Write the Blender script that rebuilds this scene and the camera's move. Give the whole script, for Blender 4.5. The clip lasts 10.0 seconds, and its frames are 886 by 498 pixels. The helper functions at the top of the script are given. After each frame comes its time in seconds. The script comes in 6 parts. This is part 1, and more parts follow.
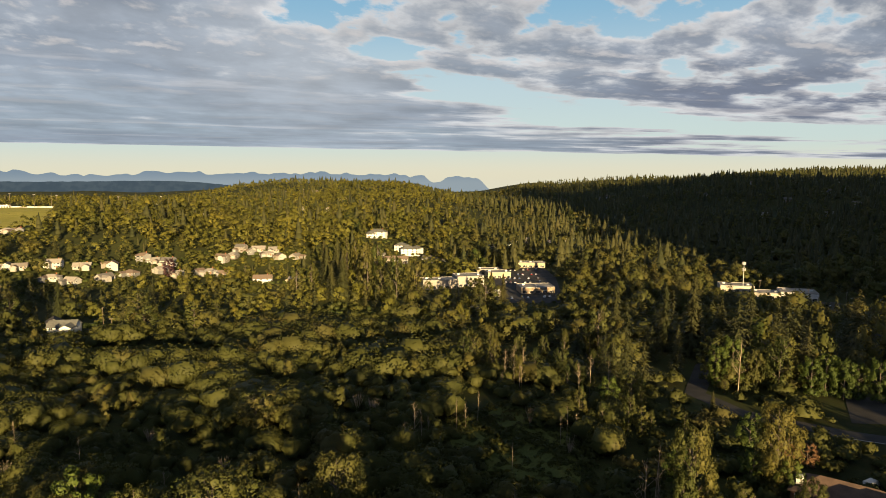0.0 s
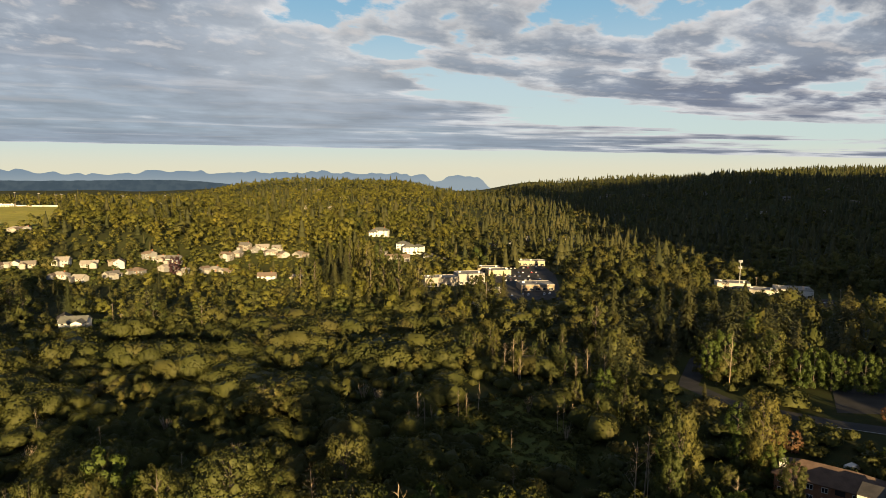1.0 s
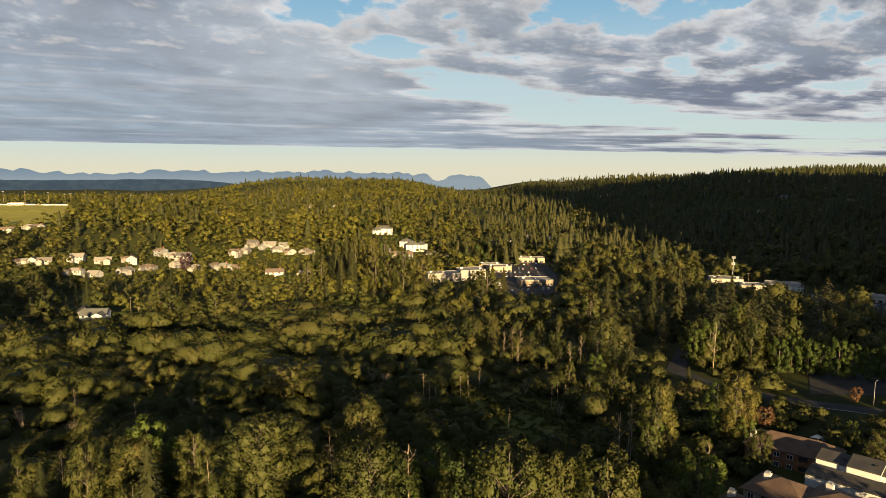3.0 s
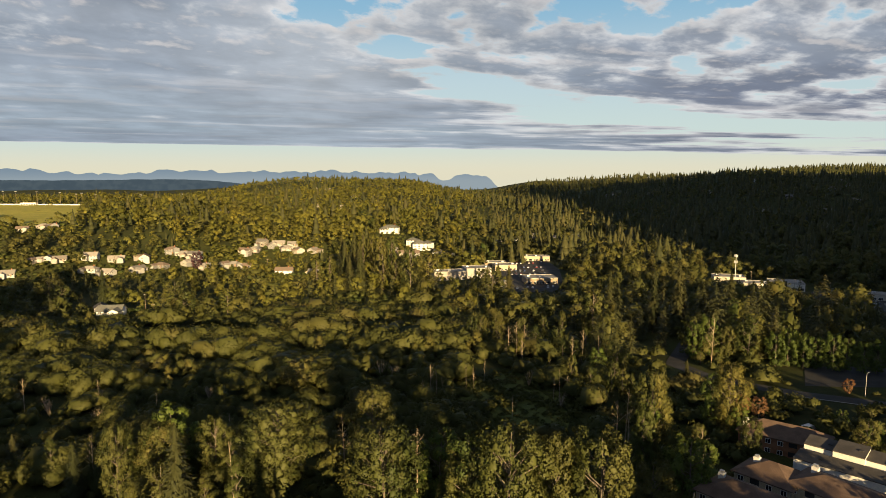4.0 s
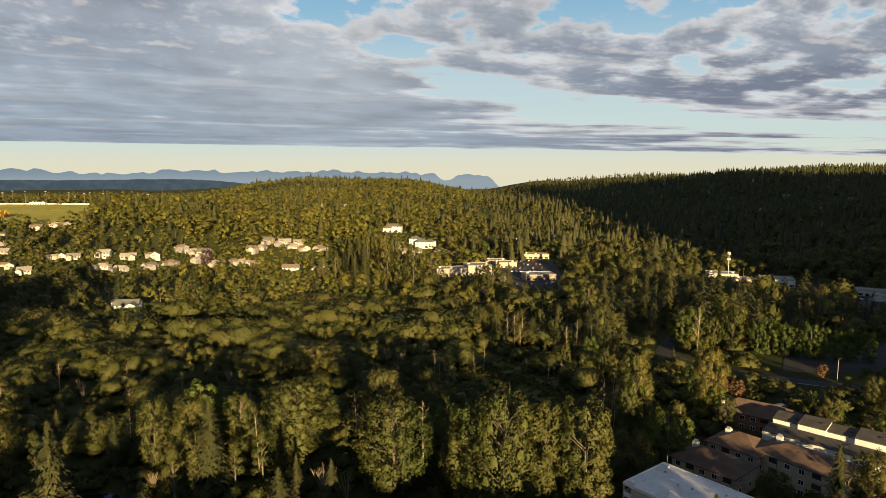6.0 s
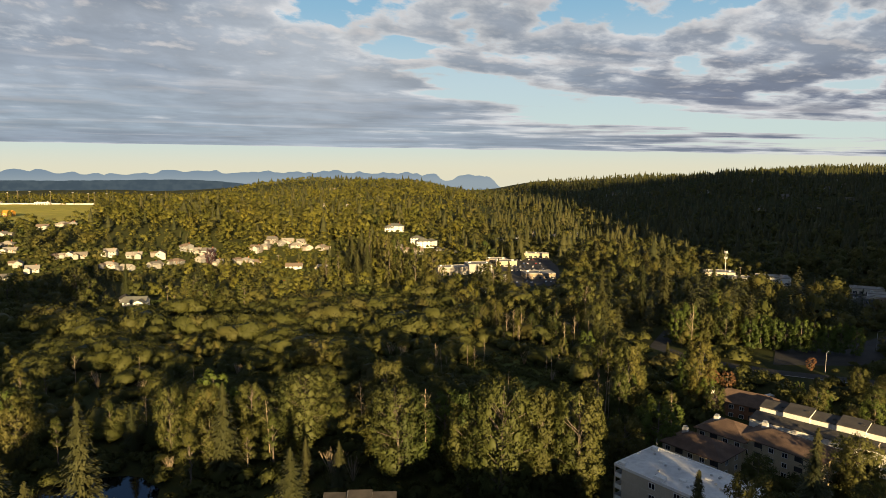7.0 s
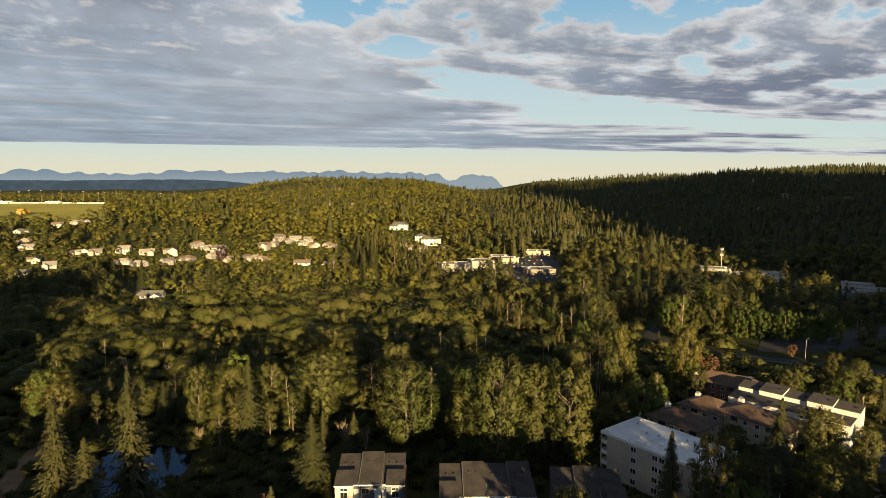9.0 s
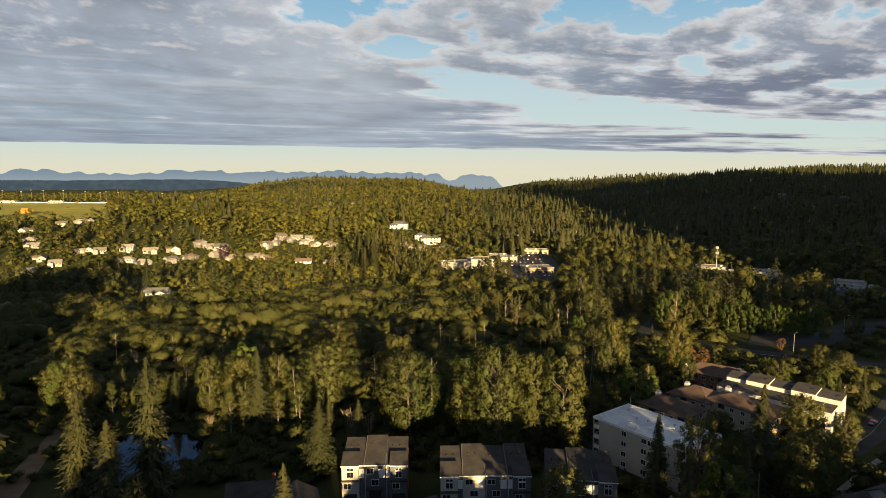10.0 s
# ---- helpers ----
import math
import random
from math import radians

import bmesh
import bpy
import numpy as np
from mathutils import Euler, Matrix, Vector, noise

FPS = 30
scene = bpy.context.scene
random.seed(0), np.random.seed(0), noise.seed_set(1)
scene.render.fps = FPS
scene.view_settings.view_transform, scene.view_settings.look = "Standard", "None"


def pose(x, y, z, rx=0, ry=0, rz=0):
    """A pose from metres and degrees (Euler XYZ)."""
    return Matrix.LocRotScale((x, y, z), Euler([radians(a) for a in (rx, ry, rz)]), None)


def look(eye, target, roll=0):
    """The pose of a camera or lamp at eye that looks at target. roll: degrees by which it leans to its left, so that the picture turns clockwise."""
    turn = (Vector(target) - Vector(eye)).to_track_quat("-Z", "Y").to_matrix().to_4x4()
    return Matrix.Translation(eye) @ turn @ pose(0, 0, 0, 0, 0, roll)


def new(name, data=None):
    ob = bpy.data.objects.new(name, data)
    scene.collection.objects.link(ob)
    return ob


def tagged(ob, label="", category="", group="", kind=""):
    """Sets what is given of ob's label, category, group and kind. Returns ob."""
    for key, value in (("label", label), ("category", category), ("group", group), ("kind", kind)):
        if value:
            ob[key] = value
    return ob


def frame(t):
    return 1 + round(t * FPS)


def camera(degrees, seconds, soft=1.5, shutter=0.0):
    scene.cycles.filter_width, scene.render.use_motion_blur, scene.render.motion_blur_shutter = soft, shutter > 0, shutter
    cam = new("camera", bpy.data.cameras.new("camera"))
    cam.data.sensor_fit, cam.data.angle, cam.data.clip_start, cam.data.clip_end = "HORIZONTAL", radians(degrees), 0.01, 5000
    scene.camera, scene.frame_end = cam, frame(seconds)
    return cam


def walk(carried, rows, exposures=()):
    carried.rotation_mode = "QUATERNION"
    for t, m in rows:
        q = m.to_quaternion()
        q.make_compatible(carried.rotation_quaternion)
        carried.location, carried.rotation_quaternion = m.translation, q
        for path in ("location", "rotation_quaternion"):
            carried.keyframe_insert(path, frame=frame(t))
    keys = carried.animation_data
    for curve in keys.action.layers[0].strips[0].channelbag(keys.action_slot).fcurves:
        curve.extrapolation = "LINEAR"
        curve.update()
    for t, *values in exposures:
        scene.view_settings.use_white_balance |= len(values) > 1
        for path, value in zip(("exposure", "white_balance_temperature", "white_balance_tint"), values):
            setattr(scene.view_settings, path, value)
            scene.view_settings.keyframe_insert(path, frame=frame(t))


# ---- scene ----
cam = camera(70.0, 10.0, soft=0.8)
PATH = [
    (0, (0.868, -2.287, 82.301), (0.864, -0.3, 82.078), -0.0),
    (0.5, (0.753, -6.786, 82.452), (0.747, -4.799, 82.227), 0.0),
    (1, (0.476, -11.375, 82.482), (0.469, -9.388, 82.256), 0.0),
    (1.5, (0.416, -15.77, 82.512), (0.406, -13.783, 82.286), -0.0),
    (2, (0.252, -20.294, 82.469), (0.242, -18.307, 82.241), -0.0),
    (2.5, (0.033, -24.964, 82.341), (0.023, -22.977, 82.113), 0.0),
    (4, (-0.078, -39.227, 82.355), (-0.11, -37.241, 82.126), -0.1),
    (4.5, (-0.08, -43.799, 82.341), (-0.122, -41.813, 82.112), -0.1),
    (5, (-0.164, -48.395, 82.416), (-0.203, -46.408, 82.187), -0.1),
    (5.5, (-0.211, -53.056, 82.506), (-0.247, -51.07, 82.276), -0.1),
    (7, (-0.223, -66.821, 81.939), (-0.263, -64.834, 81.711), -0.1),
    (7.5, (-0.16, -71.272, 81.875), (-0.201, -69.286, 81.646), -0.1),
    (8, (-0.109, -75.764, 81.699), (-0.156, -73.778, 81.469), -0.1),
    (8.5, (-0.096, -80.307, 81.456), (-0.147, -78.321, 81.226), -0.1),
    (9, (-0.087, -85.026, 81.169), (-0.138, -83.04, 80.941), -0.1),
    (9.5, (-0.095, -89.561, 80.961), (-0.146, -87.574, 80.733), -0.1),
    (10, (-0.126, -94.235, 80.709), (-0.175, -92.248, 80.481), -0.1),
]
walk(cam, [(t, look(eye, target, roll)) for t, eye, target, roll in PATH])

# ---- light ----
EXPOSURE = 2.0
SUN_AZ, SUN_EL = 15.0, 9.0        # degrees: turned to the right of straight behind the first view; above the horizon
SUN_FROM = Vector((math.sin(radians(SUN_AZ)) * math.cos(radians(SUN_EL)), -math.cos(radians(SUN_AZ)) * math.cos(radians(SUN_EL)), math.sin(radians(SUN_EL))))
sun = new("sun", bpy.data.lights.new("sun", "SUN"))
sun.data.energy, sun.data.angle, sun.data.color = 3.5, radians(0.6), (1.0, 0.72, 0.35)
sun.matrix_world = look(SUN_FROM * 900, (0, 0, 0))
scene.view_settings.exposure = EXPOSURE


def link(tree, a, b):
    tree.links.new(a, b)


class Nodes:
    """Short hand for shader nodes."""

    def __init__(self, tree):
        self.tree = tree

    def put(self, value, socket):
        if isinstance(value, bpy.types.NodeSocket):
            self.tree.links.new(value, socket)
        elif value is not None:
            socket.default_value = value

    def math(self, op, a, b=None, c=None, clamp=False):
        n = self.tree.nodes.new("ShaderNodeMath")
        n.operation, n.use_clamp = op, clamp
        for s, v in zip(n.inputs, (a, b, c)):
            self.put(v, s)
        return n.outputs[0]

    def vec(self, op, a, b=None, scale=None):
        n = self.tree.nodes.new("ShaderNodeVectorMath")
        n.operation = op
        self.put(a, n.inputs[0])
        self.put(b, n.inputs[1])
        if scale is not None:
            self.put(scale, n.inputs["Scale"])
        return n.outputs[0]

    def xyz(self, x, y, z):
        n = self.tree.nodes.new("ShaderNodeCombineXYZ")
        for s, v in zip(n.inputs, (x, y, z)):
            self.put(v, s)
        return n.outputs[0]

    def split(self, v):
        n = self.tree.nodes.new("ShaderNodeSeparateXYZ")
        self.put(v, n.inputs[0])
        return n.outputs

    def noise(self, vector, scale, detail=4.0, rough=0.55, kind="FBM"):
        n = self.tree.nodes.new("ShaderNodeTexNoise")
        self.put(vector, n.inputs["Vector"])
        n.inputs["Scale"].default_value, n.inputs["Detail"].default_value, n.inputs["Roughness"].default_value = scale, detail, rough
        return n.outputs[0]

    def ramp(self, value, low, high, a=0.0, b=1.0, smooth=True):
        n = self.tree.nodes.new("ShaderNodeMapRange")
        n.interpolation_type = "SMOOTHSTEP" if smooth else "LINEAR"
        for s, v in zip(n.inputs, (value, low, high, a, b)):
            self.put(v, s)
        return n.outputs[0]

    def mix(self, f, a, b, blend="MIX"):
        n = self.tree.nodes.new("ShaderNodeMix")
        n.data_type, n.blend_type = "RGBA", blend
        self.put(f, n.inputs[0])
        for v, s in ((a, n.inputs[6]), (b, n.inputs[7])):
            self.put((*v, 1.0) if isinstance(v, tuple) else v, s)
        return n.outputs[2]

    def node(self, kind):
        return self.tree.nodes.new(kind)


def build_world():
    world = bpy.data.worlds.new("sky")
    scene.world = world
    world.use_nodes = True
    tree = world.node_tree
    tree.nodes.clear()
    k = Nodes(tree)
    way = k.node("ShaderNodeTexCoord").outputs["Generated"]
    x, y, z = k.split(way)
    sky = k.node("ShaderNodeTexSky")
    sky.sky_type, sky.sun_disc = "NISHITA", False
    sky.sun_elevation, sky.sun_rotation = radians(SUN_EL), radians(180 - SUN_AZ)
    air = k.vec("SCALE", sky.outputs[0], scale=0.10)
    up = k.math("MAXIMUM", z, 0.0)
    # clear sky: cream at the horizon, pale blue above it, deeper blue higher up
    clear = k.mix(k.ramp(up, 0.0, 0.06), (0.80, 0.76, 0.58), (0.60, 0.72, 0.70))
    clear = k.mix(k.ramp(up, 0.05, 0.15), clear, (0.52, 0.66, 0.72))
    clear = k.mix(k.ramp(up, 0.13, 0.27), clear, (0.24, 0.47, 0.66))
    clear = k.mix(k.ramp(up, 0.26, 0.38), clear, (0.07, 0.16, 0.36))
    clear = k.mix(k.ramp(up, 0.52, 0.70), clear, (0.175, 0.19, 0.215))
    clear = k.mix(0.10, clear, air)
    # u: across, v: up, as seen towards the valley; the cloud sheet lies level, far above
    ahead = k.math("MAXIMUM", k.math("ABSOLUTE", y), 0.05)
    u, v = k.math("DIVIDE", x, ahead), k.math("DIVIDE", up, ahead)
    depth = k.math("DIVIDE", 0.1, k.math("ADD", v, 0.055))
    across = k.math("MULTIPLY", u, k.math("POWER", depth, 0.35))
    along = k.math("SUBTRACT", depth, k.math("MULTIPLY", across, 0.16))
    sheet = k.xyz(across, along, 0.0)
    warp = k.node("ShaderNodeTexNoise")
    k.put(sheet, warp.inputs["Vector"])
    warp.inputs["Scale"].default_value, warp.inputs["Detail"].default_value = 14.0, 4.0
    sheet = k.vec("ADD", sheet, k.vec("SCALE", k.vec("SUBTRACT", warp.outputs["Color"], (0.5, 0.5, 0.5)), scale=0.016))

    def layer(sx, sy, sz, detail, rough, lift=0.0):
        return k.noise(k.vec("ADD", k.vec("MULTIPLY", sheet, (sx, sy, 0.0)), (sz, sz * 1.7 + lift, sz)), 1.0, detail, rough)

    banks = layer(2.2, 9.0, 2.3, 3.0, 0.5)
    streaks = layer(4.6, 16.0, 5.1, 6.0, 0.52)
    streaks_up = layer(4.6, 16.0, 5.1, 5.0, 0.52, -0.30)
    cells = k.node("ShaderNodeTexVoronoi")
    cells.feature, cells.inputs["Scale"].default_value, cells.inputs["Detail"].default_value = "SMOOTH_F1", 1.0, 1.5
    k.put(k.vec("MULTIPLY", sheet, (13.0, 17.0, 0.0)), cells.inputs["Vector"])
    puffs = k.math("MULTIPLY", k.math("SUBTRACT", 0.56, cells.outputs["Distance"]), 0.42)
    heaps = layer(14.0, 19.0, 8.4, 8.0, 0.55)
    heaps_up = layer(14.0, 19.0, 8.4, 7.0, 0.55, -0.22)
    # broken heaps high up and towards the right, drawn-out banks low down and towards the left
    heapy = k.ramp(k.math("ADD", v, k.math("MULTIPLY", u, 0.06)), 0.09, 0.18, 0.28, 0.95)
    body = k.mix(heapy, k.xyz(streaks, streaks, streaks), k.xyz(heaps, heaps, heaps))
    body = k.math("ADD", 0.5, k.math("MULTIPLY", k.math("SUBTRACT", k.split(body)[0], 0.5), 1.35))
    body = k.math("ADD", body, k.math("MULTIPLY", puffs, heapy))
    # the pale gap that runs from high up down to the right
    curve = k.math("ADD", 0.060, k.math("MULTIPLY", 0.080, k.math("EXPONENT", k.math("MULTIPLY", u, -4.2))))
    off = k.math("ABSOLUTE", k.math("SUBTRACT", v, k.math("ADD", curve, k.math("MULTIPLY", k.math("SUBTRACT", banks, 0.5), 0.06))))
    gap = k.ramp(off, 0.002, k.ramp(u, 0.10, 0.45, 0.052, 0.026), 0.36, 0.0)
    gap = k.math("MULTIPLY", gap, k.ramp(u, -0.20, 0.02, 0.35, 1.0))
    # blue between the heaps at the top, towards the right
    top = k.math("MULTIPLY", k.ramp(v, 0.185, 0.255, 0.0, 0.13), k.ramp(u, -0.34, -0.06))
    # the sheet ends in a level edge above the horizon, thinner to the right
    edge = k.math("SUBTRACT", v, k.math("ADD", k.math("MULTIPLY", u, -0.020), k.math("MULTIPLY", k.math("SUBTRACT", streaks, 0.5), 0.016)))
    low = k.ramp(edge, 0.036, 0.046, 0.9, 0.0)
    thin = k.math("MULTIPLY", k.ramp(v, 0.085, 0.045, 0.0, -0.05), k.ramp(u, 0.0, 0.35))
    full = k.ramp(k.math("ADD", u, k.math("MULTIPLY", v, 1.0)), -0.15, 0.28, 0.22, 0.0)
    cover = k.math("ADD", k.math("MULTIPLY", body, 1.0), k.math("MULTIPLY", banks, 0.30))
    for less in (gap, top, low, thin, k.ramp(up, 0.27, 0.36, 0.0, 0.5)):
        cover = k.math("SUBTRACT", cover, less)
    cover = k.math("ADD", k.math("ADD", cover, full), 0.03)
    cover = k.math("ADD", cover, k.math("MULTIPLY", k.ramp(u, 0.08, 0.34), k.ramp(v, 0.085, 0.125, 0.0, 0.085)))
    mask = k.ramp(cover, 0.465, 0.585)
    thick = k.ramp(cover, 0.52, 0.76)
    rise = k.math("ADD", k.math("MULTIPLY", k.math("SUBTRACT", streaks, streaks_up), k.math("SUBTRACT", 1.0, heapy)), k.math("MULTIPLY", k.math("SUBTRACT", heaps, heaps_up), heapy))
    light = k.ramp(rise, 0.01, 0.17)
    glints = k.ramp(layer(2.6, 18.0, 11.3, 5.0, 0.5), 0.57, 0.68)
    light = k.math("ADD", k.math("MULTIPLY", light, k.math("MULTIPLY", k.ramp(v, 0.06, 0.18, 0.45, 0.90), k.math("ADD", 0.30, k.math("MULTIPLY", heapy, 0.70)))), k.math("MULTIPLY", glints, 0.34), clamp=True)
    dark = k.mix(k.ramp(up, 0.04, 0.20), (0.320, 0.390, 0.460), (0.370, 0.415, 0.480))
    dark = k.mix(k.ramp(banks, 0.35, 0.68), dark, (0.270, 0.318, 0.385))
    dark = k.mix(k.math("MULTIPLY", k.ramp(u, 0.10, 0.42), k.ramp(v, 0.23, 0.12, 0.25, 1.0)), dark, (0.190, 0.220, 0.290))
    dark = k.mix(k.math("MULTIPLY", k.ramp(k.math("ABSOLUTE", k.math("ADD", u, 0.20)), 0.0, 0.30, 0.7, 0.0), k.ramp(v, 0.07, 0.16, 0.3, 1.0)), dark, (0.465, 0.505, 0.55))
    cloud = k.mix(thick, (0.60, 0.61, 0.625), dark)
    cloud = k.mix(k.math("MULTIPLY", light, 0.72), cloud, (0.74, 0.705, 0.69))
    cloud = k.vec("SCALE", cloud, scale=k.math("MULTIPLY", k.ramp(heaps, 0.30, 0.70, 1.13, 0.89), k.ramp(streaks, 0.30, 0.70, 1.08, 0.92)))
    out = k.mix(mask, clear, cloud)
    # below the horizon: dull ground light
    out = k.mix(k.ramp(z, -0.05, -0.03), (0.05, 0.05, 0.035), out)
    bg = k.node("ShaderNodeBackground")
    k.put(out, bg.inputs["Color"])
    bg.inputs["Strength"].default_value = 0.255
    link(tree, bg.outputs[0], k.node("ShaderNodeOutputWorld").inputs["Surface"])


build_world()

# ---- materials ----
def material(name, paint, rough=0.8, metal=0.0, spec=0.3, bump=None, translucent=0.0):
    """paint(k) gives the base colour; bump(k) a height."""
    m = bpy.data.materials.new(name)
    m.use_nodes = True
    tree = m.node_tree
    tree.nodes.clear()
    k = Nodes(tree)
    s = k.node("ShaderNodeBsdfPrincipled")
    colour = paint(k)
    k.put((*colour, 1.0) if isinstance(colour, tuple) else colour, s.inputs["Base Color"])
    k.put(rough(k) if callable(rough) else rough, s.inputs["Roughness"])
    s.inputs["Metallic"].default_value = metal
    s.inputs["Specular IOR Level"].default_value = spec
    if bump:
        b = k.node("ShaderNodeBump")
        b.inputs["Strength"].default_value = 0.6
        k.put(bump(k), b.inputs["Height"])
        link(tree, b.outputs[0], s.inputs["Normal"])
    shader = s.outputs[0]
    if translucent:
        t = k.node("ShaderNodeBsdfTranslucent")
        k.put(colour, t.inputs["Color"])
        mixer = k.node("ShaderNodeMixShader")
        mixer.inputs[0].default_value = translucent
        link(tree, shader, mixer.inputs[1])
        link(tree, t.outputs[0], mixer.inputs[2])
        shader = mixer.outputs[0]
    link(tree, shader, k.node("ShaderNodeOutputMaterial").inputs["Surface"])
    return m


def place(k):
    return k.node("ShaderNodeNewGeometry").outputs["Position"]


def leaf_paint(a, b, c, odd):
    """Leaf colour: a to b from tree to tree, towards c within a crown, with some trees of the odd colour."""
    def paint(k):
        geo = k.node("ShaderNodeNewGeometry")
        where, each = geo.outputs["Position"], geo.outputs["Random Per Island"]
        one = k.node("ShaderNodeObjectInfo").outputs["Random"]
        cell = k.node("ShaderNodeTexVoronoi")
        cell.voronoi_dimensions = "2D"
        k.put(where, cell.inputs["Vector"])
        cell.inputs["Scale"].default_value = 0.075
        tone = k.split(cell.outputs["Color"])
        patch = k.noise(where, 0.012, 3.0)
        mixed = k.math("ADD", k.math("MULTIPLY", tone[0], 0.5), k.math("MULTIPLY", k.math("FRACT", k.math("ADD", one, patch)), 0.5))
        col = k.mix(mixed, a, b)
        col = k.mix(k.math("MULTIPLY", k.ramp(tone[1], 0.80, 0.97), 0.45), col, odd)
        col = k.mix(k.math("MULTIPLY", each, 0.20), col, c)
        clump = k.noise(where, 2.6, 4.0, 0.6)
        col = k.mix(k.math("MULTIPLY", k.ramp(tone[2], 0.70, 0.92), 0.5), col, c)
        return k.mix(k.ramp(clump, 0.36, 0.72, 0.0, 0.40), col, c)
    return paint


def leaf_relief(k):
    return k.math("MULTIPLY", k.noise(place(k), 2.6, 4.0, 0.6), 0.35)


LEAF = {
    "broad": material("broad_leaves", leaf_paint((0.056, 0.082, 0.017), (0.150, 0.128, 0.034), (0.040, 0.051, 0.013), (0.200, 0.171, 0.033)), 0.6, spec=0.25, translucent=0.36, bump=leaf_relief),
    "fresh": material("fresh_leaves", leaf_paint((0.081, 0.116, 0.021), (0.120, 0.153, 0.028), (0.046, 0.070, 0.013), (0.149, 0.176, 0.033)), 0.6, spec=0.25, translucent=0.38, bump=leaf_relief),
    "fir": material("fir_needles", leaf_paint((0.043, 0.051, 0.017), (0.089, 0.082, 0.028), (0.025, 0.033, 0.013), (0.104, 0.086, 0.033)), 0.65, spec=0.25, translucent=0.15, bump=leaf_relief),
    "shrub": material("willow_leaves", leaf_paint((0.064, 0.071, 0.016), (0.103, 0.100, 0.025), (0.036, 0.043, 0.011), (0.135, 0.104, 0.039)), 0.65, spec=0.2, translucent=0.30, bump=leaf_relief),
    "purple": material("plum_leaves", leaf_paint((0.050, 0.020, 0.027), (0.060, 0.023, 0.025), (0.030, 0.011, 0.015), (0.060, 0.027, 0.025)), 0.6, bump=leaf_relief),
    "rust": material("rusty_leaves", leaf_paint((0.142, 0.068, 0.027), (0.174, 0.091, 0.037), (0.076, 0.041, 0.020), (0.195, 0.100, 0.032)), 0.65, translucent=0.1, bump=leaf_relief),
    # broad leaves with the left hill's sunlight painted in as brighter yellow
    "sunlit_broad": material("broad_leaves_painted_sunlit", leaf_paint((0.119, 0.123, 0.023), (0.209, 0.188, 0.031), (0.063, 0.068, 0.014), (0.270, 0.222, 0.031)), 0.6, spec=0.25, translucent=0.34, bump=leaf_relief),
}


def bark(a, b):
    def paint(k):
        w = place(k)
        return k.mix(k.ramp(k.noise(k.vec("MULTIPLY", w, (3.0, 3.0, 0.5)), 1.0, 5.0), 0.35, 0.65), a, b)
    return paint


BARK = material("bark", bark((0.06, 0.048, 0.036), (0.17, 0.14, 0.11)), 0.9)
DEAD = material("bleached_dead_wood", bark((0.16, 0.12, 0.08), (0.33, 0.265, 0.185)), 0.85)


def ground_paint(k):
    w = place(k)
    n1, n2, n3 = k.noise(w, 0.02, 5.0), k.noise(w, 0.25, 6.0), k.noise(w, 2.0, 4.0)
    col = k.mix(k.ramp(n1, 0.38, 0.62), (0.034, 0.040, 0.013), (0.056, 0.064, 0.018))
    col = k.mix(k.math("MULTIPLY", k.ramp(n2, 0.45, 0.68), 0.7), col, (0.055, 0.050, 0.018))
    return k.mix(k.math("MULTIPLY", k.ramp(n3, 0.4, 0.7), 0.5), col, (0.018, 0.019, 0.008))


GROUND = material("rough_grass_ground", ground_paint, 0.95, spec=0.1, bump=lambda k: k.noise(place(k), 1.2, 6.0))


def grass_paint(a, b):
    def paint(k):
        w = place(k)
        col = k.mix(k.ramp(k.noise(w, 0.06, 4.0), 0.35, 0.65), a, b)
        return k.mix(k.math("MULTIPLY", k.ramp(k.noise(w, 1.3, 5.0), 0.4, 0.7), 0.5), col, (a[0] * 0.5, a[1] * 0.5, a[2] * 0.5))
    return paint


MEADOW = material("meadow_grass", grass_paint((0.075, 0.088, 0.022), (0.115, 0.118, 0.028)), 0.95, spec=0.1)
LAWN = material("mown_field_grass", grass_paint((0.34, 0.32, 0.06), (0.44, 0.38, 0.08)), 0.95, spec=0.1)


def worn(a, b, scale, fine=4.0):
    def paint(k):
        w = place(k)
        col = k.mix(k.ramp(k.noise(w, scale, 5.0), 0.35, 0.65), a, b)
        return k.mix(k.math("MULTIPLY", k.ramp(k.noise(w, fine, 4.0), 0.35, 0.7), 0.35), col, tuple(0.6 * v for v in a))
    return paint


def per_thing(colours, scale=0.8):
    """One of the colours for each thing, a little weathered."""
    def paint(k):
        one = k.node("ShaderNodeObjectInfo").outputs["Random"]
        r = k.node("ShaderNodeValToRGB")
        r.color_ramp.interpolation = "CONSTANT"
        e = r.color_ramp.elements
        e[0].position, e[0].color = 0.0, (*colours[0], 1)
        e[1].position, e[1].color = 1.0 / len(colours), (*colours[1], 1)
        for i, c in enumerate(colours[2:], 2):
            e.new(i / len(colours)).color = (*c, 1)
        k.put(one, r.inputs[0])
        w = place(k)
        return k.mix(k.math("MULTIPLY", k.ramp(k.noise(w, scale, 5.0), 0.45, 0.75), 0.35), r.outputs[0], (0.12, 0.11, 0.09))
    return paint


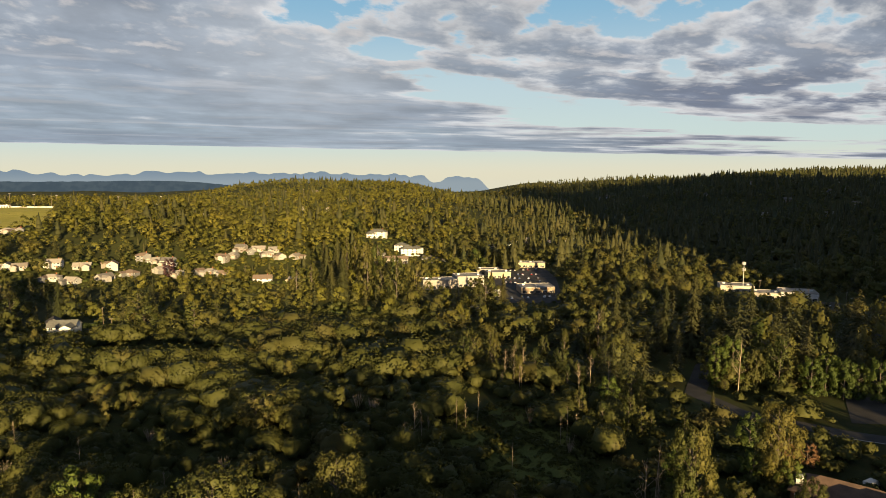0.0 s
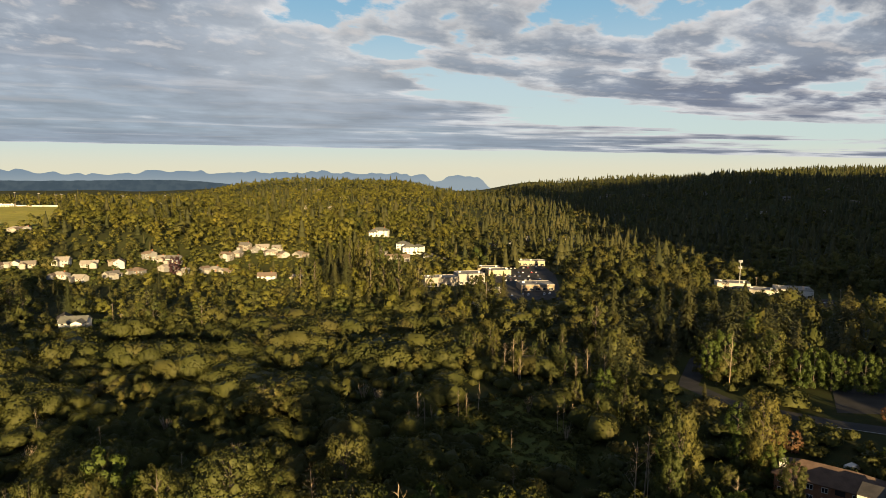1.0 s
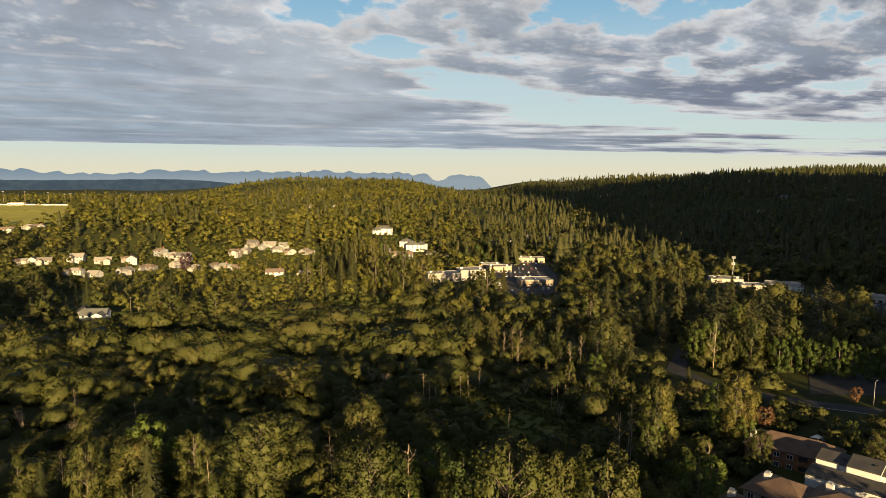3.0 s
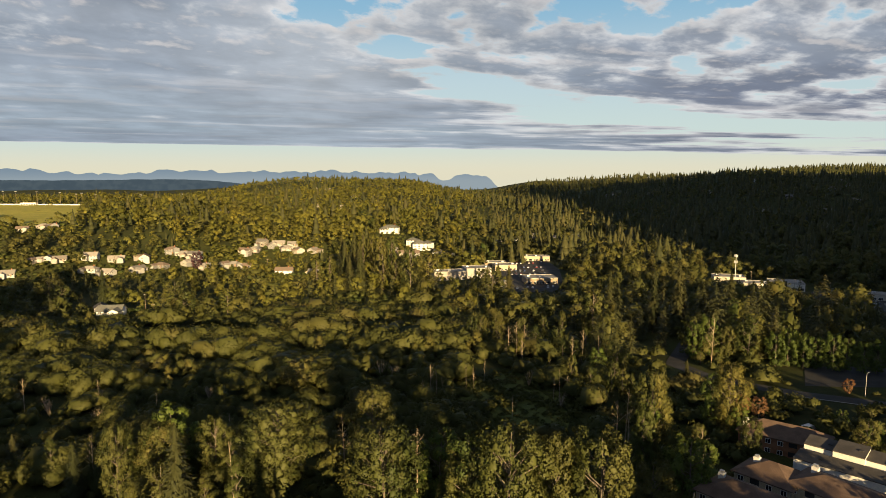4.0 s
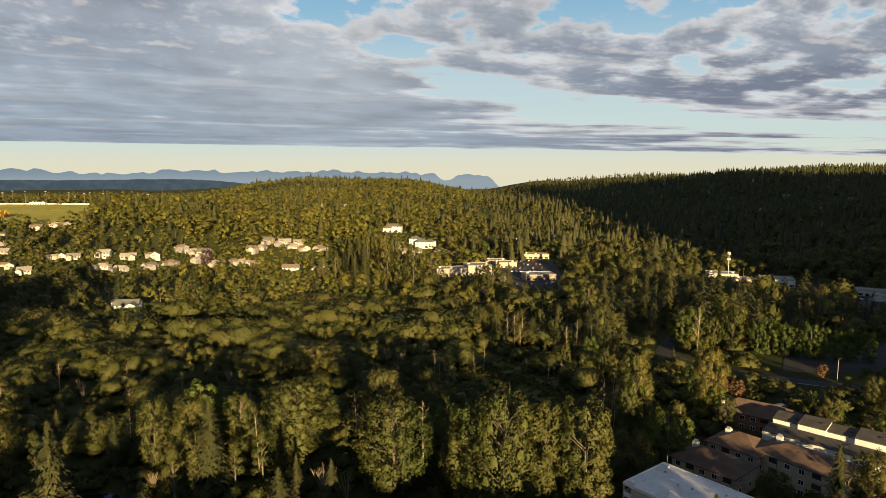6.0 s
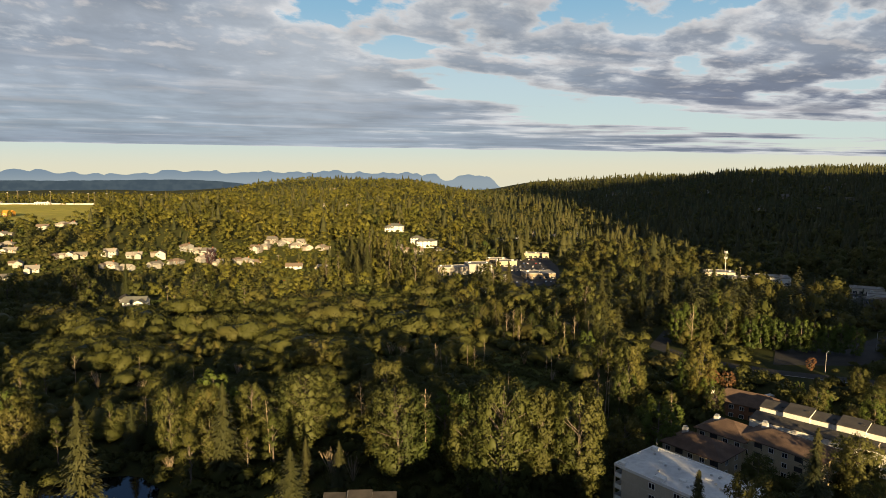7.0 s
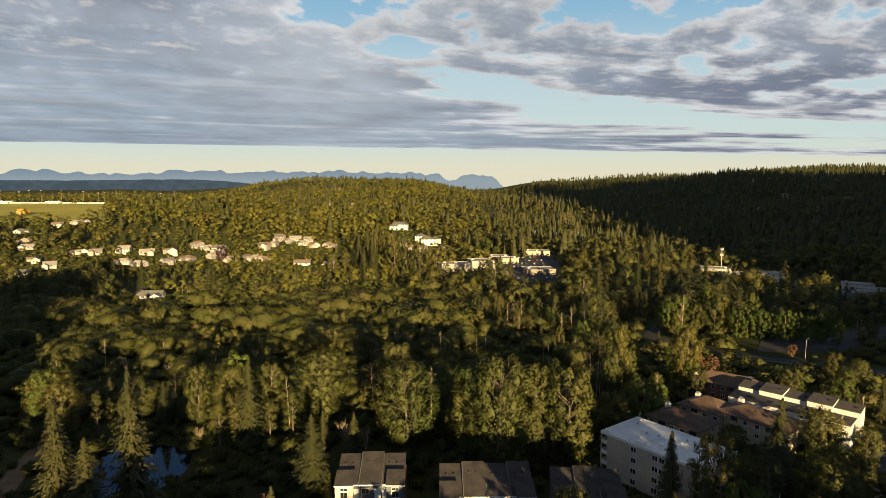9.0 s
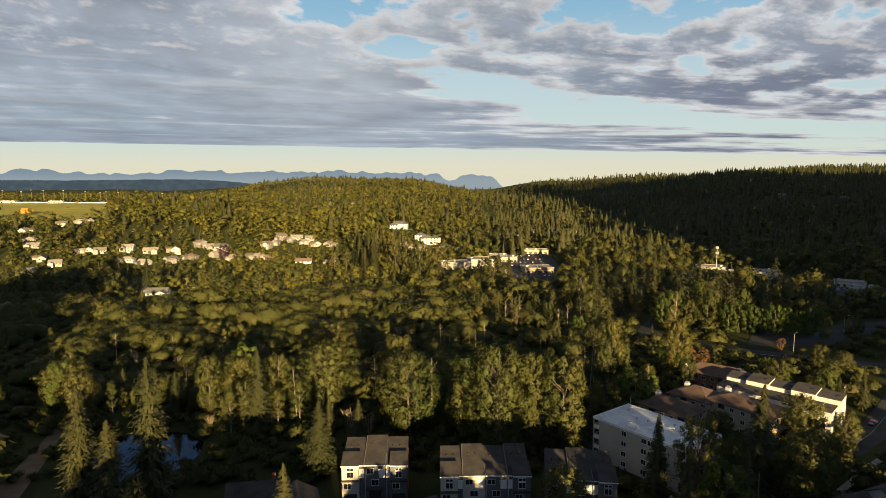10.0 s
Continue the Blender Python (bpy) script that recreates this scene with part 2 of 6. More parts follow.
ASPHALT = material("worn_asphalt", worn((0.034, 0.032, 0.030), (0.056, 0.052, 0.047), 0.15), 0.9)
CONCRETE = material("pale_concrete", worn((0.30, 0.28, 0.25), (0.38, 0.36, 0.32), 0.3), 0.9)
LINE = material("road_paint", worn((0.22, 0.21, 0.19), (0.32, 0.30, 0.27), 0.5), 0.7)
DIRT = material("bare_dirt", worn((0.16, 0.105, 0.06), (0.23, 0.16, 0.09), 0.2), 0.95)
WHITE = material("white_siding", worn((0.58, 0.56, 0.53), (0.66, 0.64, 0.60), 0.5), 0.7)
TRIM = material("white_trim", worn((0.76, 0.75, 0.72), (0.82, 0.81, 0.78), 0.8), 0.6)
MEMBRANE = material("white_roof_membrane", worn((0.58, 0.58, 0.58), (0.70, 0.70, 0.69), 0.15, 0.8), 0.7)
CREAM = material("cream_siding", worn((0.46, 0.41, 0.32), (0.53, 0.47, 0.37), 0.3), 0.75)
TAN = material("tan_siding", worn((0.42, 0.34, 0.22), (0.48, 0.39, 0.26), 0.3), 0.75)
GREY = material("grey_siding", worn((0.11, 0.11, 0.113), (0.14, 0.14, 0.14), 0.4), 0.75)
BEIGE = material("beige_siding", worn((0.50, 0.45, 0.36), (0.56, 0.50, 0.41), 0.4), 0.75)
BRICK = material("red_brick_cladding", worn((0.26, 0.085, 0.045), (0.34, 0.12, 0.06), 0.9), 0.85)
BROWN_ROOF = material("brown_shingles", worn((0.095, 0.062, 0.046), (0.14, 0.092, 0.066), 0.35), 0.9)
DARK_ROOF = material("charcoal_shingles", worn((0.040, 0.036, 0.033), (0.064, 0.056, 0.050), 0.35), 0.9)
MOSS_ROOF = material("grey_green_shingles", worn((0.10, 0.10, 0.09), (0.14, 0.14, 0.125), 0.35), 0.9)
SLATE_ROOF = material("dark_grey_shingles", worn((0.055, 0.050, 0.045), (0.080, 0.072, 0.064), 0.35), 0.9)
TAR_ROOF = material("pale_flat_roof", worn((0.24, 0.225, 0.20), (0.34, 0.315, 0.285), 0.08, 0.6), 0.9)
HOUSE_WALL = material("house_siding", per_thing([(0.28, 0.265, 0.24), (0.42, 0.41, 0.385), (0.20, 0.18, 0.155), (0.15, 0.15, 0.15), (0.33, 0.315, 0.29)]), 0.75)
HOUSE_ROOF = material("house_shingles", per_thing([(0.20, 0.175, 0.15), (0.14, 0.13, 0.12), (0.30, 0.27, 0.235), (0.17, 0.125, 0.095), (0.25, 0.23, 0.205)]), 0.9)
SHOP_WALL = material("shop_wall", per_thing([(0.30, 0.27, 0.235), (0.29, 0.22, 0.15), (0.34, 0.315, 0.285)]), 0.75)
ORANGE = material("orange_paint", worn((0.55, 0.25, 0.03), (0.62, 0.30, 0.04), 0.5), 0.7)
RED_ROOF = material("red_tarpaulin", worn((0.42, 0.075, 0.03), (0.50, 0.10, 0.04), 0.5), 0.7)
GLASS = material("dark_window_glass", worn((0.02, 0.022, 0.026), (0.03, 0.032, 0.036), 0.5), 0.08, spec=0.6)
STEEL = material("galvanised_steel", worn((0.42, 0.42, 0.42), (0.52, 0.52, 0.52), 1.5), 0.5, metal=0.6)
POLE = material("weathered_pole", worn((0.16, 0.12, 0.085), (0.24, 0.19, 0.14), 1.5), 0.9)
DARK = material("dark_parts_and_recess_shade", worn((0.03, 0.028, 0.026), (0.045, 0.042, 0.04), 1.0), 0.9)
RED_WOOD = material("reddish_wood_siding", worn((0.22, 0.10, 0.05), (0.28, 0.14, 0.075), 0.8), 0.8)
TYRE = material("black_rubber", worn((0.02, 0.02, 0.02), (0.03, 0.03, 0.03), 3.0), 0.85)
CAR_PAINT = material("car_paint", per_thing([(0.70, 0.70, 0.70), (0.05, 0.05, 0.06), (0.35, 0.36, 0.38), (0.30, 0.03, 0.03), (0.06, 0.09, 0.18), (0.66, 0.66, 0.63)], 3.0), 0.25, spec=0.5)
WATER = material("still_pond_water", lambda k: k.mix(k.ramp(k.noise(place(k), 0.2, 4.0), 0.4, 0.6), (0.006, 0.008, 0.008), (0.010, 0.012, 0.010)), 0.03, spec=0.4,
                 bump=lambda k: k.math("MULTIPLY", k.noise(place(k), 0.9, 3.0), 0.012))


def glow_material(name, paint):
    """Far backdrop that glows by itself, the haze of distance painted into its colour."""
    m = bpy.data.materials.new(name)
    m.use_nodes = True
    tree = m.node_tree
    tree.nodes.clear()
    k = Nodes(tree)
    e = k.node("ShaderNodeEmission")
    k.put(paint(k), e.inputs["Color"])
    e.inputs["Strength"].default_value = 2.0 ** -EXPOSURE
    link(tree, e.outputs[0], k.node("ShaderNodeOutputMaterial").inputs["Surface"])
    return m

# ---- land ----
def smooth(a, b, v):
    s = np.clip((np.asarray(v, float) - a) / (b - a), 0, 1)
    return s * s * (3 - 2 * s)


def wave(x, y, size, seed=0.0):
    """A soft pseudo random swell between -1 and 1."""
    a, b = x / size + seed, y / size - seed * 1.7
    return (np.sin(a * 2.1 + 1.3 * np.sin(b * 1.7)) + np.sin(b * 2.3 + 1.1 * np.sin(a * 1.9 + 2.0)) + np.sin((a + b) * 1.37 + seed)) / 3


def height(x, y):
    """The height of the land in metres."""
    x, y = np.asarray(x, float), np.asarray(y, float)
    z = -12.0 * smooth(160, 470, y) * smooth(-2500, -600, -np.abs(x))
    # left hill: a long rise beyond the houses, and its far summit
    s = np.maximum(((y - 430) - 0.75 * (x + 350)) * 0.8, 0)
    s = s * smooth(0, 120, s)
    far = 1 - smooth(2300, 3600, y)
    z = z + 60 * (1 - np.exp(-s / 280)) * (1 - 0.75 * smooth(-150, 300, x)) * (0.25 + 0.75 * far)
    aside = smooth(0.22, 0.46, -x / np.maximum(y, 50)) * smooth(1050, 1500, y)
    z = z - (z + 12) * 0.80 * aside
    z = z + 17 * np.exp(-((x + 420) / 520) ** 2 - ((y - 2050) / 430) ** 2)
    # the level plateau of the sports field
    bear = x / np.maximum(y + 94, 50)
    flat = smooth(0.33, 0.44, -bear) * smooth(600, 740, y) * (1 - smooth(1250, 1600, y))
    z = z + (30 - z) * flat
    z = z - 14 * smooth(-0.09, 0.0, bear) * (1 - smooth(0.06, 0.12, bear)) * smooth(1300, 1900, y)
    # right hill: forested slope up to the crest
    s = np.maximum((x - 480) * 0.63 + (y - 684) * 0.78, 0)
    lat = smooth(0, 800, x - 0.0 * y)
    z = z + 128 * (1 - np.exp(-s / 900)) * lat * (0.35 + 0.65 * (1 - smooth(2300, 3400, y)))
    # unseen high ridge beside the valley, added to cast shade on the right hill
    z = z + (SHADE_RIDGE + 110 * smooth(715, 1300, x)) * (1 + 0.14 * wave(x, 0 * y, 50, 1.3)) * np.exp(-((x - 715) / np.where(x < 715, 260, 1100)) ** 2 - ((y - 190) / 110) ** 2)
    z = z - (12 * smooth(0.2, 0.4, bear) + 27 * np.exp(-((bear - 0.33) / 0.14) ** 2)) * smooth(1400, 2300, y)
    z = z + 15 * np.exp(-((bear - 0.13) / 0.055) ** 2) * smooth(1500, 2300, y)
    # unseen knolls on either side behind the view, added to shade the valley
    z = z + 70 * np.exp(-((x - 295) / np.where(x < 295, 62, 120)) ** 2 - ((y + 95) / 80) ** 2)
    z = z + 15 * np.exp(-((x - 185) / 62) ** 2 - ((y + 62) / 45) ** 2)
    z = z + 92 * (1 + 0.16 * wave(x, 0 * y, 24, 2.2)) * np.exp(-((x + 196) / 92) ** 2 - ((y + 74) / 52) ** 2)
    z = z + 33 * np.exp(-((x - 100) / 50) ** 2 - ((y + 112) / 40) ** 2)
    z = z + 17 * np.exp(-((x + 62) / 78) ** 4 - ((y + 125) / 42) ** 2)
    z = z + 6 * wave(x, y, 260, 0.7) * smooth(600, 1100, y) + 2.5 * wave(x, y, 95, 2.1) * smooth(500, 900, y) + 0.5 * wave(x, y, 31, 4.0)
    # the pond's basin, and gently higher land behind the camera
    z = z - 2.2 * np.exp(-(((x + 94) / 21) ** 2 + ((y - 82) / 20) ** 2) ** 2)
    return z


SHADE_RIDGE = 305.0


def h(x, y):
    return float(height(x, y))


def raw_mesh(name, verts, faces, mats, index=None, smooth_shade=False, normals=None):
    """A mesh from arrays: faces all have the same number of corners."""
    verts, faces = np.asarray(verts, np.float32).reshape(-1, 3), np.asarray(faces, np.int32)
    n, c = faces.shape
    me = bpy.data.meshes.new(name)
    me.vertices.add(len(verts))
    me.vertices.foreach_set("co", verts.ravel())
    me.loops.add(n * c)
    me.loops.foreach_set("vertex_index", faces.ravel())
    me.polygons.add(n)
    me.polygons.foreach_set("loop_start", np.arange(0, n * c, c, dtype=np.int32))
    if smooth_shade:
        me.polygons.foreach_set("use_smooth", np.ones(n, bool))
    for m in mats:
        me.materials.append(m)
    if index is not None:
        me.polygons.foreach_set("material_index", np.asarray(index, np.int32))
    me.update(calc_edges=True)
    if normals is not None:
        me.polygons.foreach_set("use_smooth", np.ones(n, bool))
        me.normals_split_custom_set_from_vertices(np.asarray(normals, np.float32).reshape(-1, 3))
    return me


def grid_faces(nx, ny):
    i = np.arange(nx - 1)[None, :] + nx * np.arange(ny - 1)[:, None]
    return np.stack([i, i + 1, i + 1 + nx, i + nx], -1).reshape(-1, 4)


def build_ground():
    a = np.linspace(-1, 1, 221)
    xs = 4700 * np.sign(a) * (0.08 * np.abs(a) + 0.92 * np.abs(a) ** 3)
    b = np.linspace(0, 1, 230)
    ys = np.concatenate([np.linspace(-1700, -110, 34), -100 + 4800 * (0.12 * b + 0.88 * b ** 2.4)])
    gx, gy = np.meshgrid(xs, ys)
    v = np.stack([gx, gy, height(gx, gy)], -1)
    ob = new("ground", raw_mesh("ground", v, grid_faces(len(xs), len(ys)), [GROUND], smooth_shade=True))
    tagged(ob, "rough grassy valley floor rising to wooded hills", "ground", kind="structure")


build_ground()


def patch(name, outline, mat, label, category, lift=0.06, kind="structure", step=6.0):
    """A sheet draped over the land inside a closed outline of plan points."""
    pts = np.array(outline, float)
    lo, hi = pts.min(0), pts.max(0)
    nx, ny = int((hi[0] - lo[0]) / step) + 2, int((hi[1] - lo[1]) / step) + 2
    bm = bmesh.new()
    ring = [bm.verts.new((x, y, 0)) for x, y in outline]
    bm.faces.new(ring)
    for i in range(1, nx):
        bmesh.ops.bisect_plane(bm, geom=bm.verts[:] + bm.edges[:] + bm.faces[:], plane_co=(lo[0] + i * step, 0, 0), plane_no=(1, 0, 0))
    for i in range(1, ny):
        bmesh.ops.bisect_plane(bm, geom=bm.verts[:] + bm.edges[:] + bm.faces[:], plane_co=(0, lo[1] + i * step, 0), plane_no=(0, 1, 0))
    for q in bm.verts:
        q.co.z = h(q.co.x, q.co.y) + lift
    bmesh.ops.recalc_face_normals(bm, faces=bm.faces)
    me = bpy.data.meshes.new(name)
    bm.to_mesh(me)
    bm.free()
    me.materials.append(mat)
    return tagged(new(name, me), label, category, kind=kind)


def blob(cx, cy, rx, ry, n=26, rough=0.16, seed=1, turn=0.0):
    r = random.Random(seed)
    ph = [r.uniform(0, 6.28) for _ in range(4)]
    out = []
    for i in range(n):
        a = 2 * math.pi * i / n
        q = 1 + rough * (math.sin(2 * a + ph[0]) * 0.5 + math.sin(3 * a + ph[1]) * 0.6 + math.sin(5 * a + ph[2]) * 0.35)
        px, py = rx * q * math.cos(a), ry * q * math.sin(a)
        out.append((cx + px * math.cos(turn) - py * math.sin(turn), cy + px * math.sin(turn) + py * math.cos(turn)))
    return out


def strip(name, line, width, mat, label, category, lift=0.08, step=8.0, kind="structure"):
    """A band of even width along a plan line, draped over the land."""
    pts = [Vector(p) for p in line]
    mids, sides = [], []
    for a, b in zip(pts, pts[1:]):
        n = max(2, int((b - a).length / step))
        for i in range(n):
            mids.append(a.lerp(b, i / n))
    mids.append(pts[-1])
    for i, p in enumerate(mids):
        d = (mids[min(i + 1, len(mids) - 1)] - mids[max(i - 1, 0)]).normalized()
        sides.append(Vector((-d.y, d.x)))
    v = []
    for p, s in zip(mids, sides):
        for f in (-0.5, 0.5):
            q = p + s * width * f
            v.append((q.x, q.y, h(q.x, q.y) + lift))
    f = [(2 * i, 2 * i + 1, 2 * i + 3, 2 * i + 2) for i in range(len(mids) - 1)]
    me = raw_mesh(name, v, f, [mat])
    return tagged(new(name, me), label, category, kind=kind)


def build_far():
    """Blue mountains and a dark plain beyond the hills."""
    rng = np.random.RandomState(4)

    def profile(n, octaves):
        x = np.linspace(0, 1, n)
        y = np.zeros(n)
        for f, a in octaves:
            kx = np.linspace(0, 1, f + 1)
            y += a * np.interp(x, kx, rng.uniform(-1, 1, f + 1))
        return y

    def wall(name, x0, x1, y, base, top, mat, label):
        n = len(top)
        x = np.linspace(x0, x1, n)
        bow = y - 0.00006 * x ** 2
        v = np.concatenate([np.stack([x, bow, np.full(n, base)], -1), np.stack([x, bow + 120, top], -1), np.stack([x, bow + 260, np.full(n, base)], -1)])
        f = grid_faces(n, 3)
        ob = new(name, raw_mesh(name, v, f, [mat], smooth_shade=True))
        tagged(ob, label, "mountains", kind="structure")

    n = 420
    x = np.linspace(-3600, 3600, n)
    top = 112 + profile(n, [(9, 2), (30, 4), (80, 10), (200, 11)])
    top += 26 * np.exp(-((x + 2975) / 55) ** 2) + 10 * np.exp(-((x + 2830) / 50) ** 2) - 14 * np.exp(-((x + 3245) / 90) ** 2) - 12 * np.exp(-((x + 2330) / 170) ** 2)
    top += 10 * np.exp(-((x + 1960) / 150) ** 2) + 14 * np.exp(-((x + 1730) / 50) ** 2) - 14 * smooth(-480, -200, x)
    top -= 38 * smooth(-160, -100, x) * (1 - smooth(-30, 40, x)) + 12 * smooth(0, 60, x) + 90 * smooth(230, 340, x)
    # painted haze: paler and greyer towards the mountains' foot
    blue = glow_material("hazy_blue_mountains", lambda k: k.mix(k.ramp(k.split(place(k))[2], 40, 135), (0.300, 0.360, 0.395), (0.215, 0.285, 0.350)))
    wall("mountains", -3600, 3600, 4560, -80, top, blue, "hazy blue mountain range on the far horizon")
    top2 = 62 + profile(n, [(14, 3), (60, 2.0), (200, 1.8)]) - 60 * smooth(-1900, -1100, x) - 40 * smooth(-300, 400, x)
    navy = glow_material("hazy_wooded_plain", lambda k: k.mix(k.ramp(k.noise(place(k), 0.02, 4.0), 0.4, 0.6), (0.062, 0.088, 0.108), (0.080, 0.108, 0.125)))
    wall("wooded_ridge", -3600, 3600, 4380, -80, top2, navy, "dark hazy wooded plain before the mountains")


build_far()

# ---- trees ----
def leaves(points, out, size, rng, lay=0.55, along=None, stir=0.8):
    """One small three-cornered clump of leaves at each point, turned roughly along out. size: one for all or one each."""
    n = len(points)
    nrm = out / np.maximum(np.linalg.norm(out, axis=1, keepdims=True), 1e-6) + rng.normal(0, lay, (n, 3))
    nrm /= np.maximum(np.linalg.norm(nrm, axis=1, keepdims=True), 1e-6)
    side = np.cross(nrm, rng.normal(0, 1, (n, 3)) if along is None else np.cross(along, nrm) + rng.normal(0, 0.25, (n, 3)))
    side /= np.maximum(np.linalg.norm(side, axis=1, keepdims=True), 1e-6)
    other = np.cross(nrm, side)
    s = (np.asarray(size) * rng.uniform(0.65, 1.35, n))[:, None]
    long, broad = (1.0, 1.0) if along is None else (1.7, 0.62)
    a = points + side * s * long
    b = points - side * s * 0.45 * long + other * s * broad * rng.uniform(0.6, 1.0, (n, 1))
    c = points - side * s * 0.45 * long - other * s * broad * rng.uniform(0.6, 1.0, (n, 1))
    soft = out / np.maximum(np.linalg.norm(out, axis=1, keepdims=True), 1e-6) + stir * nrm
    soft /= np.maximum(np.linalg.norm(soft, axis=1, keepdims=True), 1e-6)
    return np.stack([a, b, c], 1).reshape(-1, 3), np.arange(3 * n).reshape(-1, 3), np.repeat(soft, 3, 0)


def join(parts):
    """Several pieces (points, triangles, normals) as one; no normals: zeros, which leave a piece's own."""
    vs, fs, ns, base = [], [], [], 0
    for v, f, *n in parts:
        vs.append(v)
        fs.append(f + base)
        ns.append(n[0] if n else np.zeros_like(v))
        base += len(v)
    return np.concatenate(vs), np.concatenate(fs), np.concatenate(ns)


def tube(a, b, r0, r1, n=5):
    """A tapered limb from a to b, as triangles."""
    a, b = np.array(a, float), np.array(b, float)
    d = b - a
    d /= max(np.linalg.norm(d), 1e-6)
    s = np.cross(d, (0.3, 0.9, 0.1))
    s /= np.linalg.norm(s)
    o = np.cross(d, s)
    ang = np.arange(n) * 2 * math.pi / n
    ring = np.cos(ang)[:, None] * s + np.sin(ang)[:, None] * o
    v = np.concatenate([a + ring * r0, b + ring * r1])
    f = []
    for i in range(n):
        j = (i + 1) % n
        f += [(i, j, n + j), (i, n + j, n + i)]
    return v, np.array(f)


def ball_points(n, rng, up=0.25):
    d = rng.normal(0, 1, (n, 3))
    d /= np.linalg.norm(d, axis=1, keepdims=True)
    d[:, 2] = d[:, 2] * (1 - up) + up * np.abs(d[:, 2])
    return d / np.linalg.norm(d, axis=1, keepdims=True)


def ico():
    t = (1 + 5 ** 0.5) / 2
    v = np.array([(-1, t, 0), (1, t, 0), (-1, -t, 0), (1, -t, 0), (0, -1, t), (0, 1, t), (0, -1, -t), (0, 1, -t), (t, 0, -1), (t, 0, 1), (-t, 0, -1), (-t, 0, 1)]) / math.hypot(1, t)
    f = np.array([(0, 11, 5), (0, 5, 1), (0, 1, 7), (0, 7, 10), (0, 10, 11), (1, 5, 9), (5, 11, 4), (11, 10, 2), (10, 7, 6), (7, 1, 8), (3, 9, 4), (3, 4, 2), (3, 2, 6), (3, 6, 8), (3, 8, 9), (4, 9, 5), (2, 4, 11), (6, 2, 10), (8, 6, 7), (9, 8, 1)])
    return v, f


def crown_way(p, own, share=0.40):
    """Which way foliage at p faces: mostly out of the whole crown, a little out of its own bough."""
    w = (p - (0, 0, 0.38)) * (1.0, 1.0, 0.8)
    return w / np.maximum(np.linalg.norm(w, axis=1, keepdims=True), 1e-6) + share * own


def bough(centre, radii, rng, size=0.74, coarse=False):
    """The dense, uneven heart of a bough, which its outer leaves cover."""
    if coarse:
        v = np.array([(1, 0, -0.3), (-0.5, 0.87, -0.3), (-0.5, -0.87, -0.3), (-0.9, 0, 0.35), (0.45, 0.78, 0.35), (0.45, -0.78, 0.35), (0, 0, 1.0)])
        f = np.array([(0, 4, 5), (1, 3, 4), (2, 5, 3), (0, 1, 4), (1, 2, 3), (2, 0, 5), (6, 5, 4), (6, 4, 3), (6, 3, 5)])
        p = np.array(centre) + v * np.array(radii) * size * rng.uniform(0.8, 1.2, (7, 1))
        return p, f, crown_way(p, v)
    v, f = ico()
    p = np.array(centre) + v * np.array(radii) * size * rng.uniform(0.62, 1.14, (12, 1))
    return p, f, crown_way(p, v)


def broad_tree(seed, count, tall=1.0, wide=0.3, lobes=11, leaf=0.016, low=0.22, limbs=True, loose=0.12, heart=0.0, lay=0.5, coarse=False, plump=1.0):
    """A broad-leaved tree one metre high: (trunk and limbs, crown)."""
    rng = np.random.RandomState(seed)
    wood = [tube((0, 0, -0.02), (rng.normal(0, 0.012), rng.normal(0, 0.012), 0.45), 0.018, 0.012), tube((0, 0, 0.44), (rng.normal(0, 0.02), rng.normal(0, 0.02), 0.85), 0.012, 0.003)]
    centres, radii = [(0, 0, 0.80)], [(wide * 0.55, wide * 0.55, 0.19)]
    for i in range(lobes):
        a, q = i * 2.4 + rng.uniform(-0.4, 0.4), (i + 0.5) / lobes
        z = low + 0.08 + (0.83 - low) * q
        r = wide * (0.72 - 0.45 * q ** 2.2) * rng.uniform(0.65, 1.1 if heart else 1.28) / plump
        c = (r * math.cos(a), r * math.sin(a), z)
        centres.append(c)
        rr = wide * rng.uniform(0.32 if heart else 0.20, 0.52) * (1 - 0.25 * q) * plump
        radii.append((rr, rr * rng.uniform(0.8, 1.2), rr * rng.uniform(0.8, 1.25) * (1.0 if plump == 1 else 1.3)))
        if limbs:
            wood.append(tube((0, 0, max(0.12, z - 0.16)), c, 0.0075, 0.002, 4))
    vol = np.array([r[0] * r[2] for r in radii])
    share = np.maximum((vol / vol.sum() * count).astype(int), 4)
    pts, outs = [], []
    for c, r, m in zip(centres, radii, share):
        d = ball_points(m, rng)
        depth = 1 - rng.exponential(loose, (m, 1)) + rng.normal(0, 0.10, (m, 1)) if not heart else rng.uniform(0.84, 1.16, (m, 1))
        pts.append(np.array(c) + d * np.array(r) * depth)
        outs.append(crown_way(pts[-1], d, 0.40 if heart else 0.80))
    p, o = np.concatenate(pts), np.concatenate(outs)
    keep = p[:, 2] > low * 0.7
    crown = [leaves(p[keep], o[keep], leaf, rng, lay, stir=0.45)]
    if heart:
        crown += [bough(c, r, rng, heart, coarse) for c, r in zip(centres, radii)]
    return join(wood), join(crown)


